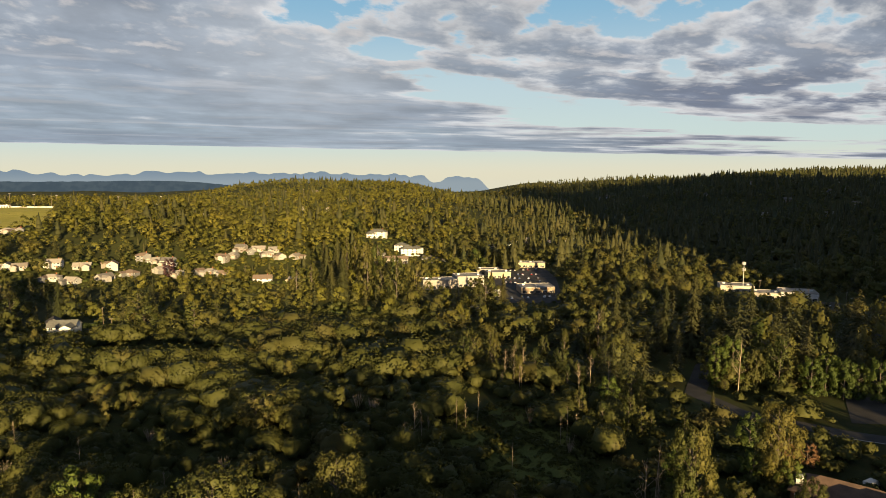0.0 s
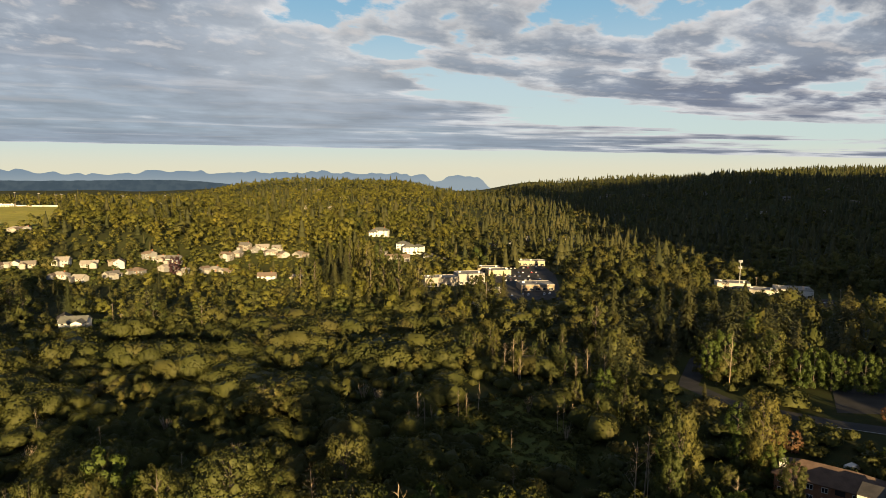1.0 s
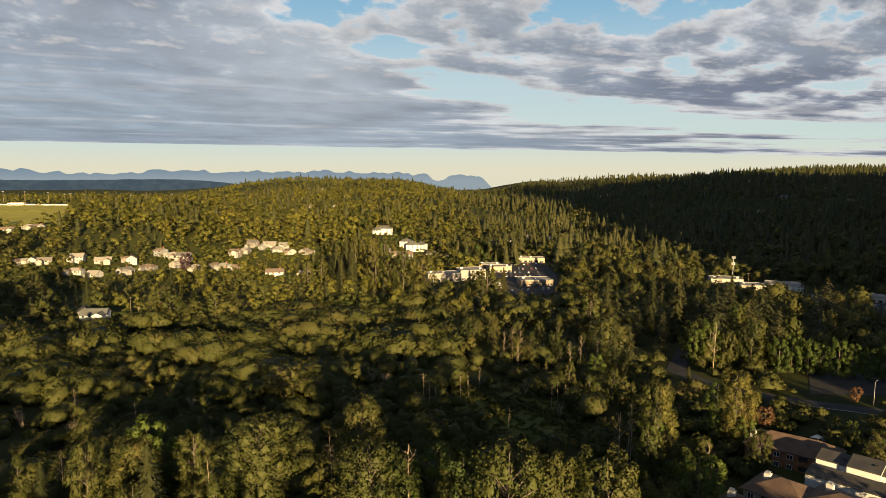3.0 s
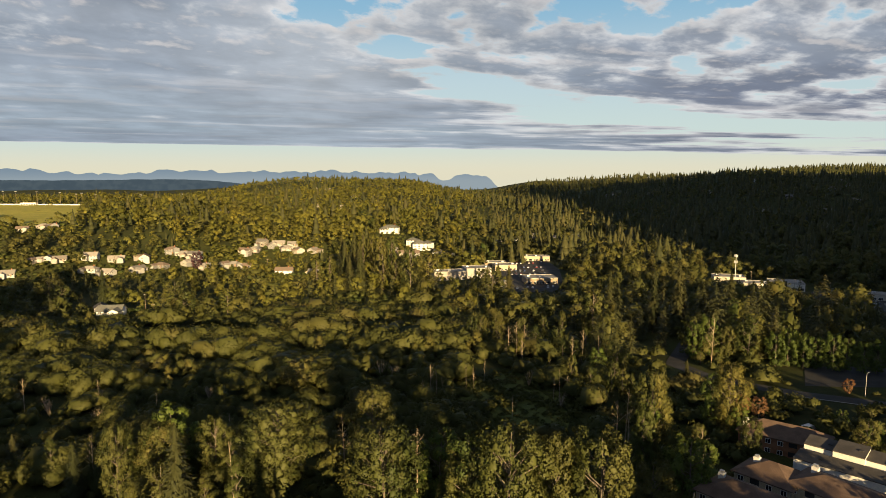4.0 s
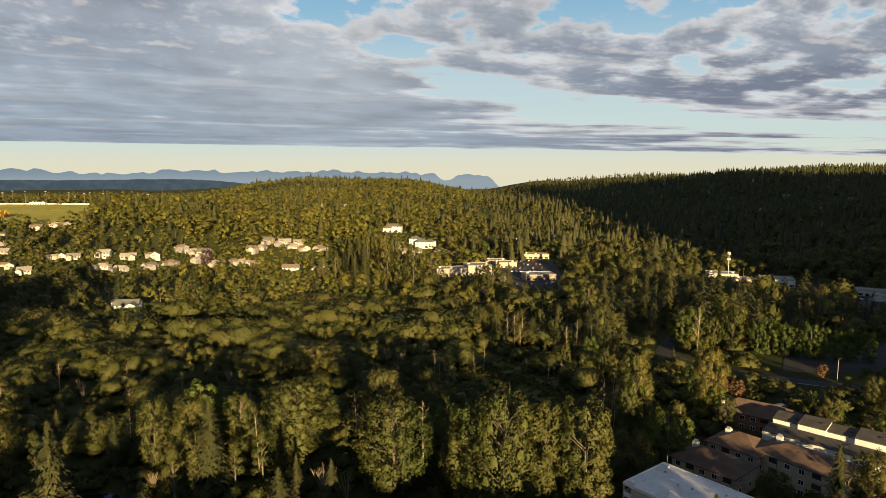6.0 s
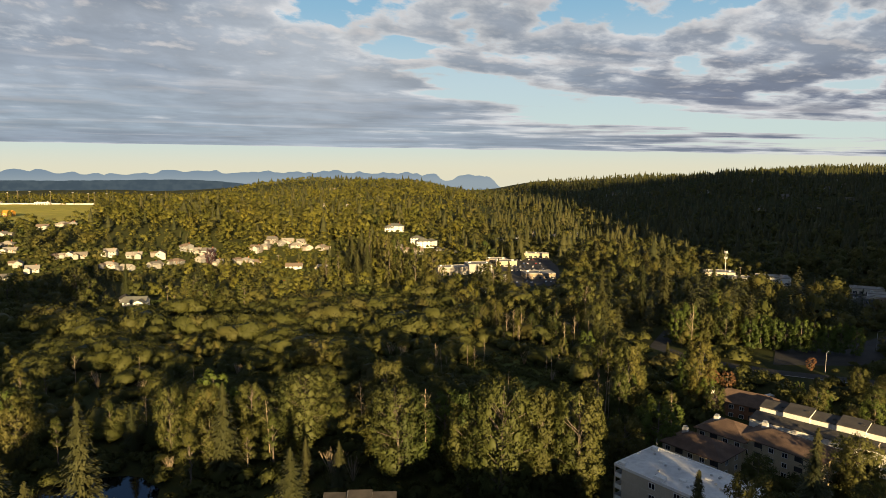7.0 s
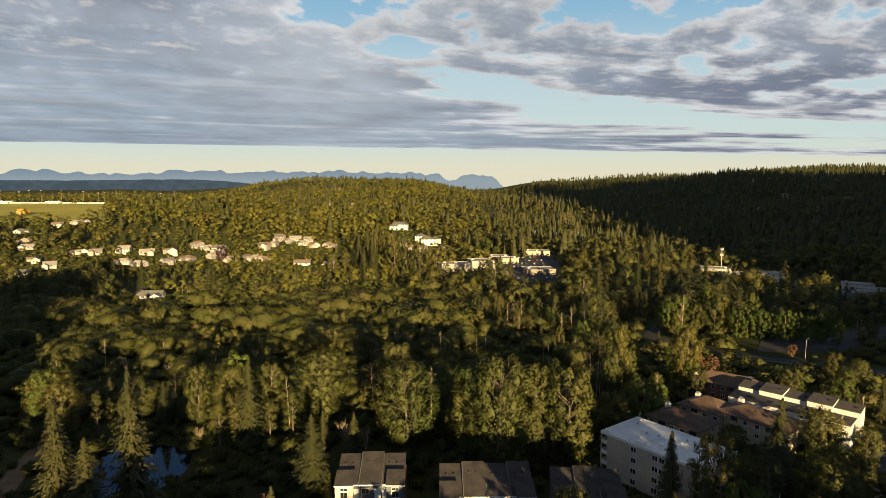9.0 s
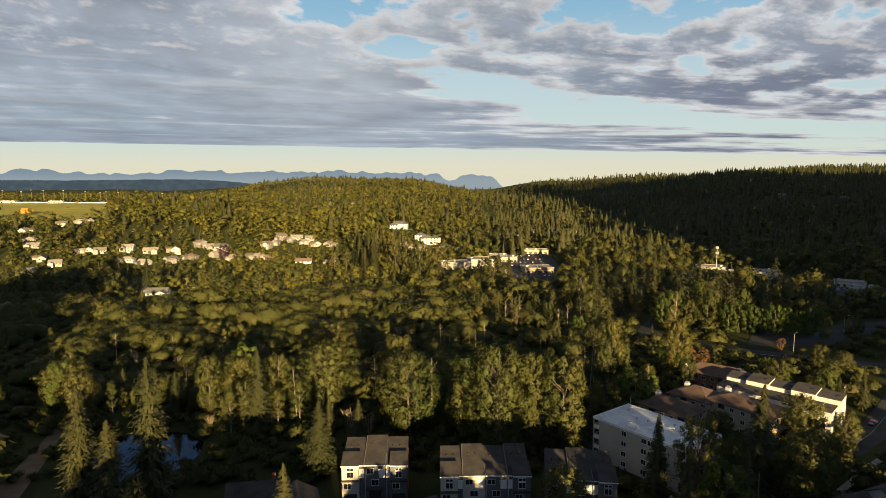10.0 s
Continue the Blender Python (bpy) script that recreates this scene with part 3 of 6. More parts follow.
def plume_tree(seed, count, wide=0.3, plumes=64, leaf=0.009, low=0.16, peak=0.55, ragged=0.22):
    """A tall broad-leaved tree one metre high whose crown is built of many upright plumes of leaves: (trunk and limbs, crown)."""
    rng = np.random.RandomState(seed)
    lean = rng.normal(0, 0.015, 2)
    wood = [tube((0, 0, -0.02), (lean[0], lean[1], 0.5), 0.017, 0.011), tube((lean[0], lean[1], 0.49), (lean[0] * 2, lean[1] * 2, 0.93), 0.011, 0.002)]
    pts, outs, hearts = [], [], []
    for i in range(plumes):
        q = (i + rng.uniform(0.2, 0.8)) / plumes
        z = low + (0.96 - low) * q ** 0.85
        s = (z - low) / (1 - low)
        girth = wide * (min(1.0, 0.50 + s / peak * 0.5) if s < peak else math.sqrt(max(0.02, 1 - ((s - peak) / (1.03 - peak)) ** 2)))
        a, r = i * 2.4 + rng.uniform(-0.5, 0.5), girth * rng.uniform(1 - ragged * 2.4, 1 + ragged * 0.4)
        c = np.array((r * math.cos(a) + lean[0] * 2 * z, r * math.sin(a) + lean[1] * 2 * z, z - 0.03))
        broad = wide * rng.uniform(0.14, 0.31) * (1.0 - 0.30 * s)
        m = max(20, int(count / plumes * (broad / (wide * 0.20)) ** 1.6))
        d = ball_points(m, rng, 0.35)
        size = np.array((broad, broad, broad * rng.uniform(0.95, 1.6)))
        pts.append(c + d * size * (1 - rng.exponential(0.11, (m, 1))))
        hv, hf, _ = bough(c, size, rng, 0.46, coarse=True)
        hearts.append((hv, hf, (hv - c) / size + 0.5 * np.array((math.cos(a), math.sin(a), 0.2))))
        away = np.array((math.cos(a), math.sin(a), 0.35))
        outs.append(d + 0.75 * away)
        if i % 3 == 0:
            wood.append(tube((lean[0] * z, lean[1] * z, max(0.10, z - 0.20)), c, 0.0065, 0.0015, 4))
    p, o = np.concatenate(pts), np.concatenate(outs)
    keep = (p[:, 2] > low * 0.6) & (p[:, 2] < 1.0)
    return join(wood), join([leaves(p[keep], o[keep], leaf, rng, 0.9, stir=0.45)] + hearts)


def fir_tree(seed, tiers=24, arms=7, bits=6, wide=0.17, leaf=0.020, start=0.10, ragged=0.25, heart=0):
    """A conifer one metre high with drooping boughs: (trunk, boughs)."""
    rng = np.random.RandomState(seed)
    trunk = tube((0, 0, -0.02), (0, 0, 0.97), 0.013, 0.0015, 6)
    pts, outs, sizes, ways = [], [], [], []
    for i in range(tiers):
        q = i / (tiers - 1)
        z0 = start + (0.985 - start) * q ** 0.92
        reach = wide * (1 - q) ** 0.82 * (1.0 if q > 0.12 else 0.75) + 0.008
        for j in range(max(3, int(arms * (1 - 0.45 * q)))):
            a = rng.uniform(0, 6.283)
            r = reach * rng.uniform(1 - ragged * 1.4, 1 + ragged * 0.6)
            s = (np.arange(bits) + rng.uniform(0.3, 0.7)) / bits
            drop = 0.30 * r * s ** 1.5 - 0.10 * r * (s > 0.8)
            x, y, z = r * s * math.cos(a), r * s * math.sin(a), z0 - drop + rng.normal(0, 0.004, bits)
            spread = rng.normal(0, 0.10, bits) * r * s
            pts.append(np.stack([x - math.sin(a) * spread, y + math.cos(a) * spread, z], -1))
            outs.append(np.stack([np.full(bits, 0.6 * math.cos(a)), np.full(bits, 0.6 * math.sin(a)), np.full(bits, 0.8)], -1))
            ways.append(np.tile((math.cos(a), math.sin(a), -0.35), (bits, 1)))
            sizes.append(leaf * (1.15 - 0.35 * s) * (0.55 + 0.6 * (1 - q)))
    crown = [leaves(np.concatenate(pts), np.concatenate(outs), np.concatenate(sizes), rng, 0.40, np.concatenate(ways))]
    for i in range(heart):
        z0, z1 = start + (1 - start) * i / heart * 0.92, min(1.0, start + (1 - start) * (i + 1.6) / heart)
        ang = np.arange(6) * 1.047 + rng.uniform(0, 1)
        r = wide * 0.72 * (1 - i / heart) ** 0.85 * rng.uniform(0.75, 1.15, 6) + 0.01
        ring = np.stack([r * np.cos(ang), r * np.sin(ang), np.full(6, z0) + rng.uniform(-0.03, 0.03, 6)], -1)
        v = np.concatenate([ring, [(0, 0, z1)]])
        nn = np.concatenate([np.stack([np.cos(ang), np.sin(ang), np.full(6, 0.45)], -1), [(0, 0, 1)]])
        crown.append((v, np.array([(j, (j + 1) % 6, 6) for j in range(6)]), nn))
    return trunk, join(crown)


def shrub(seed, count, wide=0.75, leaf=0.055, lobes=6, heart=True):
    """A willow-like bush one metre high with no visible stem: (None, crown)."""
    rng = np.random.RandomState(seed)
    pts, outs, hearts = [], [], []
    for i in range(lobes):
        a, r = i * 2.4 + rng.uniform(-0.5, 0.5), wide * (0.12 + 0.42 * rng.rand() ** 0.7) * (i > 0)
        rr = wide * rng.uniform(0.40, 0.62)
        c = np.array((r * math.cos(a), r * math.sin(a), rng.uniform(0.30, 0.55)))
        m = count // lobes
        d = ball_points(m, rng, 0.7)
        pts.append(c + d * np.array((rr, rr, min(1.0 - c[2], rr * 0.95))) * (1 - rng.exponential(0.07, (m, 1))))
        outs.append(crown_way(pts[-1], d * 1.6))
        hearts.append(bough(c, (rr, rr, min(1.0 - c[2], rr * 0.95)), rng, 0.78, coarse=count < 300))
    return None, join([leaves(np.concatenate(pts), np.concatenate(outs), leaf, rng, 0.5, stir=0.4)] + (hearts if heart else []))


def dead_tree(seed, limbs=9, stout=0.014, brush=26):
    """A bare standing tree one metre high."""
    rng = np.random.RandomState(seed)
    top = np.array((rng.normal(0, 0.03), rng.normal(0, 0.03), 1.0))
    wood = [tube((0, 0, -0.03), top * 0.55, stout, stout * 0.75), tube(top * 0.55, top, stout * 0.75, stout * 0.25)]
    for i in range(limbs):
        z = rng.uniform(0.35, 0.92)
        a = rng.uniform(0, 6.283)
        ln = rng.uniform(0.08, 0.22) * (1.15 - z)
        b = top * z
        e = b + np.array((math.cos(a) * ln, math.sin(a) * ln, ln * rng.uniform(0.5, 1.6)))
        wood.append(tube(b, e, stout * 0.4, stout * 0.12, 3))
        for _ in range(brush // limbs):
            m = b + (e - b) * rng.uniform(0.3, 1.0)
            w = m + rng.normal(0, 0.035, 3) + (0, 0, 0.05)
            wood.append(tube(m, w, stout * 0.15, stout * 0.06, 3))
    return join(wood)


def dead_brush(seed, stems=30):
    """A fan of bare reddish stems one metre high."""
    rng = np.random.RandomState(seed)
    wood = []
    for _ in range(stems):
        a, r = rng.uniform(0, 6.283), rng.uniform(0.05, 0.4)
        m = np.array((math.cos(a) * r * 0.5, math.sin(a) * r * 0.5, rng.uniform(0.35, 0.55)))
        e = np.array((math.cos(a) * r, math.sin(a) * r, rng.uniform(0.7, 1.0)))
        wood += [tube((m[0] * 0.1, m[1] * 0.1, -0.02), m, 0.012, 0.008, 3), tube(m, e, 0.008, 0.003, 3)]
        for _ in range(3):
            p = m + (e - m) * rng.rand()
            wood.append(tube(p, p + rng.normal(0, 0.05, 3) + (0, 0, 0.07), 0.005, 0.002, 3))
    return join(wood)


NEAR = {
    "broad": [plume_tree(s, 12500, w, n, 0.0100, lo, pk, rg) for s, w, n, lo, pk, rg in ((1, 0.33, 120, 0.10, 0.45, 0.20), (2, 0.25, 100, 0.12, 0.5, 0.26), (3, 0.40, 120, 0.16, 0.6, 0.28), (4, 0.20, 90, 0.08, 0.45, 0.30), (5, 0.29, 105, 0.12, 0.55, 0.24))],
    "fir": [fir_tree(s, 54, 13, 11, w, 0.0185, st, rg) for s, w, st, rg in ((11, 0.20, 0.04, 0.25), (12, 0.27, 0.03, 0.35), (13, 0.21, 0.06, 0.45), (14, 0.23, 0.08, 0.3))],
    "fresh": [plume_tree(s, 5000, w, 40, 0.0165, 0.06, 0.42, 0.16) for s, w in ((21, 0.36), (22, 0.30))],
    "shrub": [shrub(s, 1600, w, 0.032, l) for s, w, l in ((31, 0.8, 5), (32, 1.0, 6), (33, 0.65, 4), (34, 0.9, 5))],
    "thin": [broad_tree(s, 1500, wide=w, lobes=14, leaf=0.014, low=0.30, loose=0.3) for s, w in ((41, 0.16), (42, 0.20), (43, 0.13))],
}
NEAR["copse"] = [plume_tree(s, 2400, w, n, 0.020, lo, pk, rg) for s, w, n, lo, pk, rg in ((6, 0.33, 44, 0.08, 0.45, 0.16), (7, 0.25, 40, 0.08, 0.5, 0.22), (8, 0.40, 46, 0.10, 0.6, 0.24), (9, 0.20, 36, 0.06, 0.45, 0.26), (10, 0.29, 42, 0.08, 0.55, 0.20))]
NEAR["rust"] = NEAR["copse"][:2]
NEAR["purple"] = NEAR["fresh"][:1]
SNAG = [dead_tree(51, 12, 0.010, 40), dead_tree(52, 7, 0.008, 18), dead_tree(53, 16, 0.010, 64)]
BRUSH = [dead_brush(61), dead_brush(62, 22)]
LOOK = {"thin": LEAF["broad"], "copse": LEAF["broad"]}
LOOK.update(LEAF)
_proto = {}


def tree_mesh(kind, i, piece):
    key = (kind, i, piece)
    if key not in _proto:
        if kind == "snag":
            v, f, _ = SNAG[i]
            _proto[key] = raw_mesh("trunk", v, f, [DEAD])
        elif kind == "brush":
            v, f, _ = BRUSH[i]
            _proto[key] = raw_mesh("stems", v, f, [DEAD])
        else:
            v, f, *n = NEAR[kind][i][piece]
            _proto[key] = raw_mesh("crown" if piece else "trunk", v, f, [LOOK[kind] if piece else BARK], normals=n[0] if piece else None)
    return _proto[key]


WORDS = {
    "broad": ("cottonwood_tree", "tall broad-leaved tree with an olive green crown", "tree"),
    "copse": ("cottonwood_tree", "broad-leaved tree with an olive green crown above shrubs", "tree"),
    "fresh": ("maple_tree", "dense bright green broad-leaved tree", "tree"),
    "fir": ("fir_tree", "tall dark green conifer with drooping boughs", "tree"),
    "thin": ("slender_tree", "slender sparse tree with thin olive leaves", "tree"),
    "rust": ("russet_tree", "broad-leaved tree with rusty brown foliage", "tree"),
    "purple": ("plum_tree", "dark purple-leaved plum tree among houses", "tree"),
    "shrub": ("willow_shrub", "rounded olive green willow shrub on wet ground", "shrub"),
    "snag": ("dead_tree", "bare bleached dead tree standing in the wetland", "dead tree"),
    "brush": ("dead_shrub", "leafless reddish brown shrub with upright stems", "dead shrub"),
}
tree_count = [0]


def plant(kind, x, y, top, spread=1.0, i=None, label="", base=None):
    """A tree whose top reaches the height top; spread widens it."""
    tree_count[0] += 1
    r = random.Random(tree_count[0] * 7 + 3)
    kind = "copse" if kind == "broad" and y > 165 else kind
    pool = SNAG if kind == "snag" else BRUSH if kind == "brush" else NEAR[kind]
    i = r.randrange(len(pool)) if i is None else i
    z = h(x, y) if base is None else base
    tall = top - z
    name, words, cat = WORDS[kind]
    m = pose(x, y, z, 0, 0, r.uniform(0, 360)) @ Matrix.Diagonal((tall * spread, tall * spread, tall, 1))
    if kind in ("snag", "brush", "shrub"):
        ob = new(name, tree_mesh(kind, i, 1))
        ob.matrix_world = m
    else:
        ob = new(name)
        ob.empty_display_size = 0.1
        ob.matrix_world = m
        for piece, part_name in ((0, "trunk"), (1, "crown")):
            child = new(part_name, tree_mesh(kind, i, piece))
            child.parent = ob
    tagged(ob, label or words, cat, {"snag": "dead trees in the wetland", "shrub": "willow shrubs of the wetland"}.get(kind, "trees of the valley"))
    return ob


def forest(name, mat, protos, spots, label, category, wood=None):
    """Many trees in one mesh. spots: rows of x, y, z, height, width factor, turn."""
    rng = np.random.RandomState(len(spots) % 997)
    spots = np.asarray(spots, float)
    if not len(spots):
        return
    pick = rng.randint(0, len(protos), len(spots))
    parts = []
    for i, (v, f, nv) in enumerate(protos):
        s = spots[pick == i]
        if not len(s):
            continue
        c, d = np.cos(s[:, 5])[:, None], np.sin(s[:, 5])[:, None]
        w = (s[:, 3] * s[:, 4])[:, None]
        x = (v[None, :, 0] * c - v[None, :, 1] * d) * w + s[:, 0:1]
        y = (v[None, :, 0] * d + v[None, :, 1] * c) * w + s[:, 1:2]
        z = v[None, :, 2] * s[:, 3:4] + s[:, 2:3]
        vv = np.stack([x, y, z], -1).reshape(-1, 3)
        ff = (f[None] + (np.arange(len(s)) * len(v))[:, None, None]).reshape(-1, 3)
        nx, ny = nv[None, :, 0] * c - nv[None, :, 1] * d, nv[None, :, 0] * d + nv[None, :, 1] * c
        nn = np.stack([nx, ny, np.broadcast_to(nv[None, :, 2], nx.shape)], -1).reshape(-1, 3)
        parts.append((vv, ff, nn))
    v, f, n = join(parts)
    tagged(new(name, raw_mesh(name, v, f, [mat], normals=n)), label, category, kind="stuff")

# ---- open ground: roads, fields, water ----
HOUSES = [(-222, 627), (-216, 641), (-213, 660), (-202, 658), (-197, 668), (-186, 658), (-182, 672), (-171, 658), (-157, 664), (-287, 597), (-276, 596), (-262, 596), (-301, 568), (-282, 562), (-262, 579), (-246, 575), (-230, 587), (-222, 592), (-210, 590), (-297, 546), (-316, 529), (-333, 529), (-344, 552), (-366, 539), (-376, 537), (-385, 529), (-384, 494), (-401, 500), (-392, 469), (-447, 552), (-430, 532), (-324, 560), (-467, 638), (-454, 654), (-446, 661), (-481, 593)]
FIELD = [(-560, 650), (-470, 660), (-455, 720), (-520, 850), (-600, 960), (-640, 1080), (-1000, 1100), (-900, 900)]
ROAD_R = [(88, 62), (104, 78), (128, 98), (160, 130), (230, 200), (330, 290)]
ROAD_M = [(205, 130), (160, 172), (128, 190), (104, 212), (98, 235), (120, 280), (152, 320), (190, 345), (260, 350)]
CLEAR = [  # circles kept free of trees: x, y, radius
    (92, -0, 10), (-94, 82, 18), (-120, 72, 6), (-126, 88, 6), (-113, 58, 6), (150, 206, 19), (172, 212, 17), (190, 228, 18), (212, 232, 16), (140, 196, 10),
    (55, 78, 14), (48, 84, 12), (62, 68, 12), (55, 70, 13), (76, 102, 14), (88, 108, 12), (95, 112, 13), (106, 112, 14), (116, 104, 12), (98, 140, 14), (110, 134, 12), (122, 124, 12), (86, 122, 11),
    (-22, 62, 14), (6, 58, 16), (-1, 62, 12), (28, 55, 14), (-48, 50, 13), (-14, 45, 14), (10, 42, 14), (-34, 40, 12),
    (-6, 543, 26), (22, 556, 26), (10, 530, 18), (60, 540, 32), (75, 505, 26), (78, 600, 34), (55, 620, 25), (60, 470, 22), (98, 660, 22), (45, 585, 25), (70, 570, 30), (92, 560, 20),
    (246, 520, 24), (262, 500, 22), (272, 484, 24), (285, 470, 22), (300, 448, 30), (318, 430, 24), (330, 412, 20), (290, 350, 26), (300, 372, 26), (315, 395, 24), (278, 338, 16), (245, 500, 18),
    (-225, 362, 19), (-238, 366, 13), (-213, 376, 12), (-155, 305, 30), (-128, 300, 22), (-172, 300, 18), (-70, 440, 20), (-48, 418, 12), (25, 185, 20), (18, 205, 18), (34, 170, 14), (12, 222, 12), (20, 160, 10),
    (-78, 790, 20), (-40, 745, 22), (-60, 760, 14), (-30, 700, 14), (-55, 690, 16),
    
]


CLEAR += [(x, y, 8.5) for x, y in HOUSES] + [(-163, 558, 13), (-135, 566, 11), (-150, 545, 10)]


def near_line(x, y, line, w):
    hit = np.zeros(np.shape(x), bool)
    for (x0, y0), (x1, y1) in zip(line, line[1:]):
        dx, dy = x1 - x0, y1 - y0
        t = np.clip(((x - x0) * dx + (y - y0) * dy) / (dx * dx + dy * dy), 0, 1)
        hit |= np.hypot(x - x0 - t * dx, y - y0 - t * dy) < w
    return hit


def in_poly(x, y, poly):
    inside = np.zeros(np.shape(x), bool)
    for (x0, y0), (x1, y1) in zip(poly, poly[1:] + poly[:1]):
        cross = ((y0 > y) != (y1 > y)) & (x < (x1 - x0) * (y - y0) / (y1 - y0 + 1e-9) + x0)
        inside ^= cross
    return inside


def is_free(x, y):
    ok = ~near_line(x, y, ROAD_R, 8) & ~near_line(x, y, ROAD_M, 8) & ~in_poly(x, y, FIELD)
    for cx, cy, r in CLEAR:
        ok &= np.hypot(x - cx, y - cy) > r
    return ok


def sight(x, y):
    """The greatest height of a tree at a place that leaves the open spots beyond it in view."""
    cap = np.full(np.shape(x), 99.0)
    for cx, cy, r in CLEAR:
        if cy < 330 or cy > 1000:
            continue
        d = math.hypot(cx, cy + 50)
        ux, uy = -cx / d, (-50 - cy) / d
        along, side = (x - cx) * ux + (y - cy) * uy, np.abs((x - cx) * uy - (y - cy) * ux)
        hit = (along > 0) & (along < 110) & (side < r * 0.9)
        cap = np.where(hit, np.minimum(cap, (4.3 if cy > 400 else 1.8) + (92.0 / d) * np.maximum(along - r * 0.3, 0)), cap)
    return cap


WET = [(-330, 100), (-120, 112), (-60, 120), (-10, 128), (38, 140), (60, 190), (62, 250), (20, 330), (-25, 410), (-95, 405), (-150, 345), (-205, 335), (-330, 330)]


def wedge(x, y, slack=30):
    return np.abs(x) < 0.72 * (y + 94) + slack


def scatter(x0, x1, y0, y1, space, seed):
    """Jittered grid of plan points."""
    rng = np.random.RandomState(seed)
    gx, gy = np.meshgrid(np.arange(x0, x1, space, dtype=float), np.arange(y0, y1, space, dtype=float))
    gx[1::2] += space * 0.5
    x, y = gx + rng.uniform(-0.42, 0.42, gx.shape) * space, gy + rng.uniform(-0.42, 0.42, gx.shape) * space
    return x.ravel(), y.ravel(), rng


def spots(x, y, tall, wide, rng):
    return np.stack([x, y, height(x, y) - 0.3, tall, wide, rng.uniform(0, 6.283, len(x))], -1)


def build_open_ground():
    strip("road", ROAD_R, 8.5, ASPHALT, "dark asphalt street between apartments and trees", "road")
    strip("road", ROAD_M, 8.0, ASPHALT, "dark asphalt road winding through the trees", "road")
    patch("sports_field", FIELD, LAWN, "sunlit yellow-green sports field on the plateau", "field", 0.3, step=30)
    patch("meadow", blob(-150, 305, 34, 22, seed=3, turn=0.1), MEADOW, "open green meadow beside the wetland", "meadow", 0.25)
    patch("meadow", blob(-66, 440, 22, 17, seed=4), MEADOW, "open green meadow before tall conifers", "meadow", 0.25)
    patch("meadow", blob(24, 188, 20, 34, seed=5, turn=-0.15), MEADOW, "shaded grassy clearing in the wetland", "meadow", 0.2)
    patch("car_park", [(136, 200), (150, 226), (176, 222), (208, 240), (226, 226), (170, 194)], ASPHALT, "bare brown asphalt car park beside maples", "car park", 0.1)
    patch("car_park", [(40, 470), (92, 470), (108, 600), (104, 672), (60, 672), (44, 590)], ASPHALT, "asphalt car park between the shops", "car park", 0.12)
    patch("car_park", [(262, 468), (296, 474), (340, 420), (300, 330), (268, 330), (290, 400)], ASPHALT, "asphalt car park before low shops", "car park", 0.12)
    patch("dirt_track", [(-131, 100), (-126, 97), (-110, 52), (-118, 49)], DIRT, "bare brown dirt track beside the pond", "dirt track", 0.08)
    ob = patch("pond", blob(-94, 82, 19.5, 19, 40, 0.10, 8), WATER, "still dark pond mirroring the sky", "pond", 0.0)
    for v in ob.data.vertices:
        v.co.z = -1.0


build_open_ground()


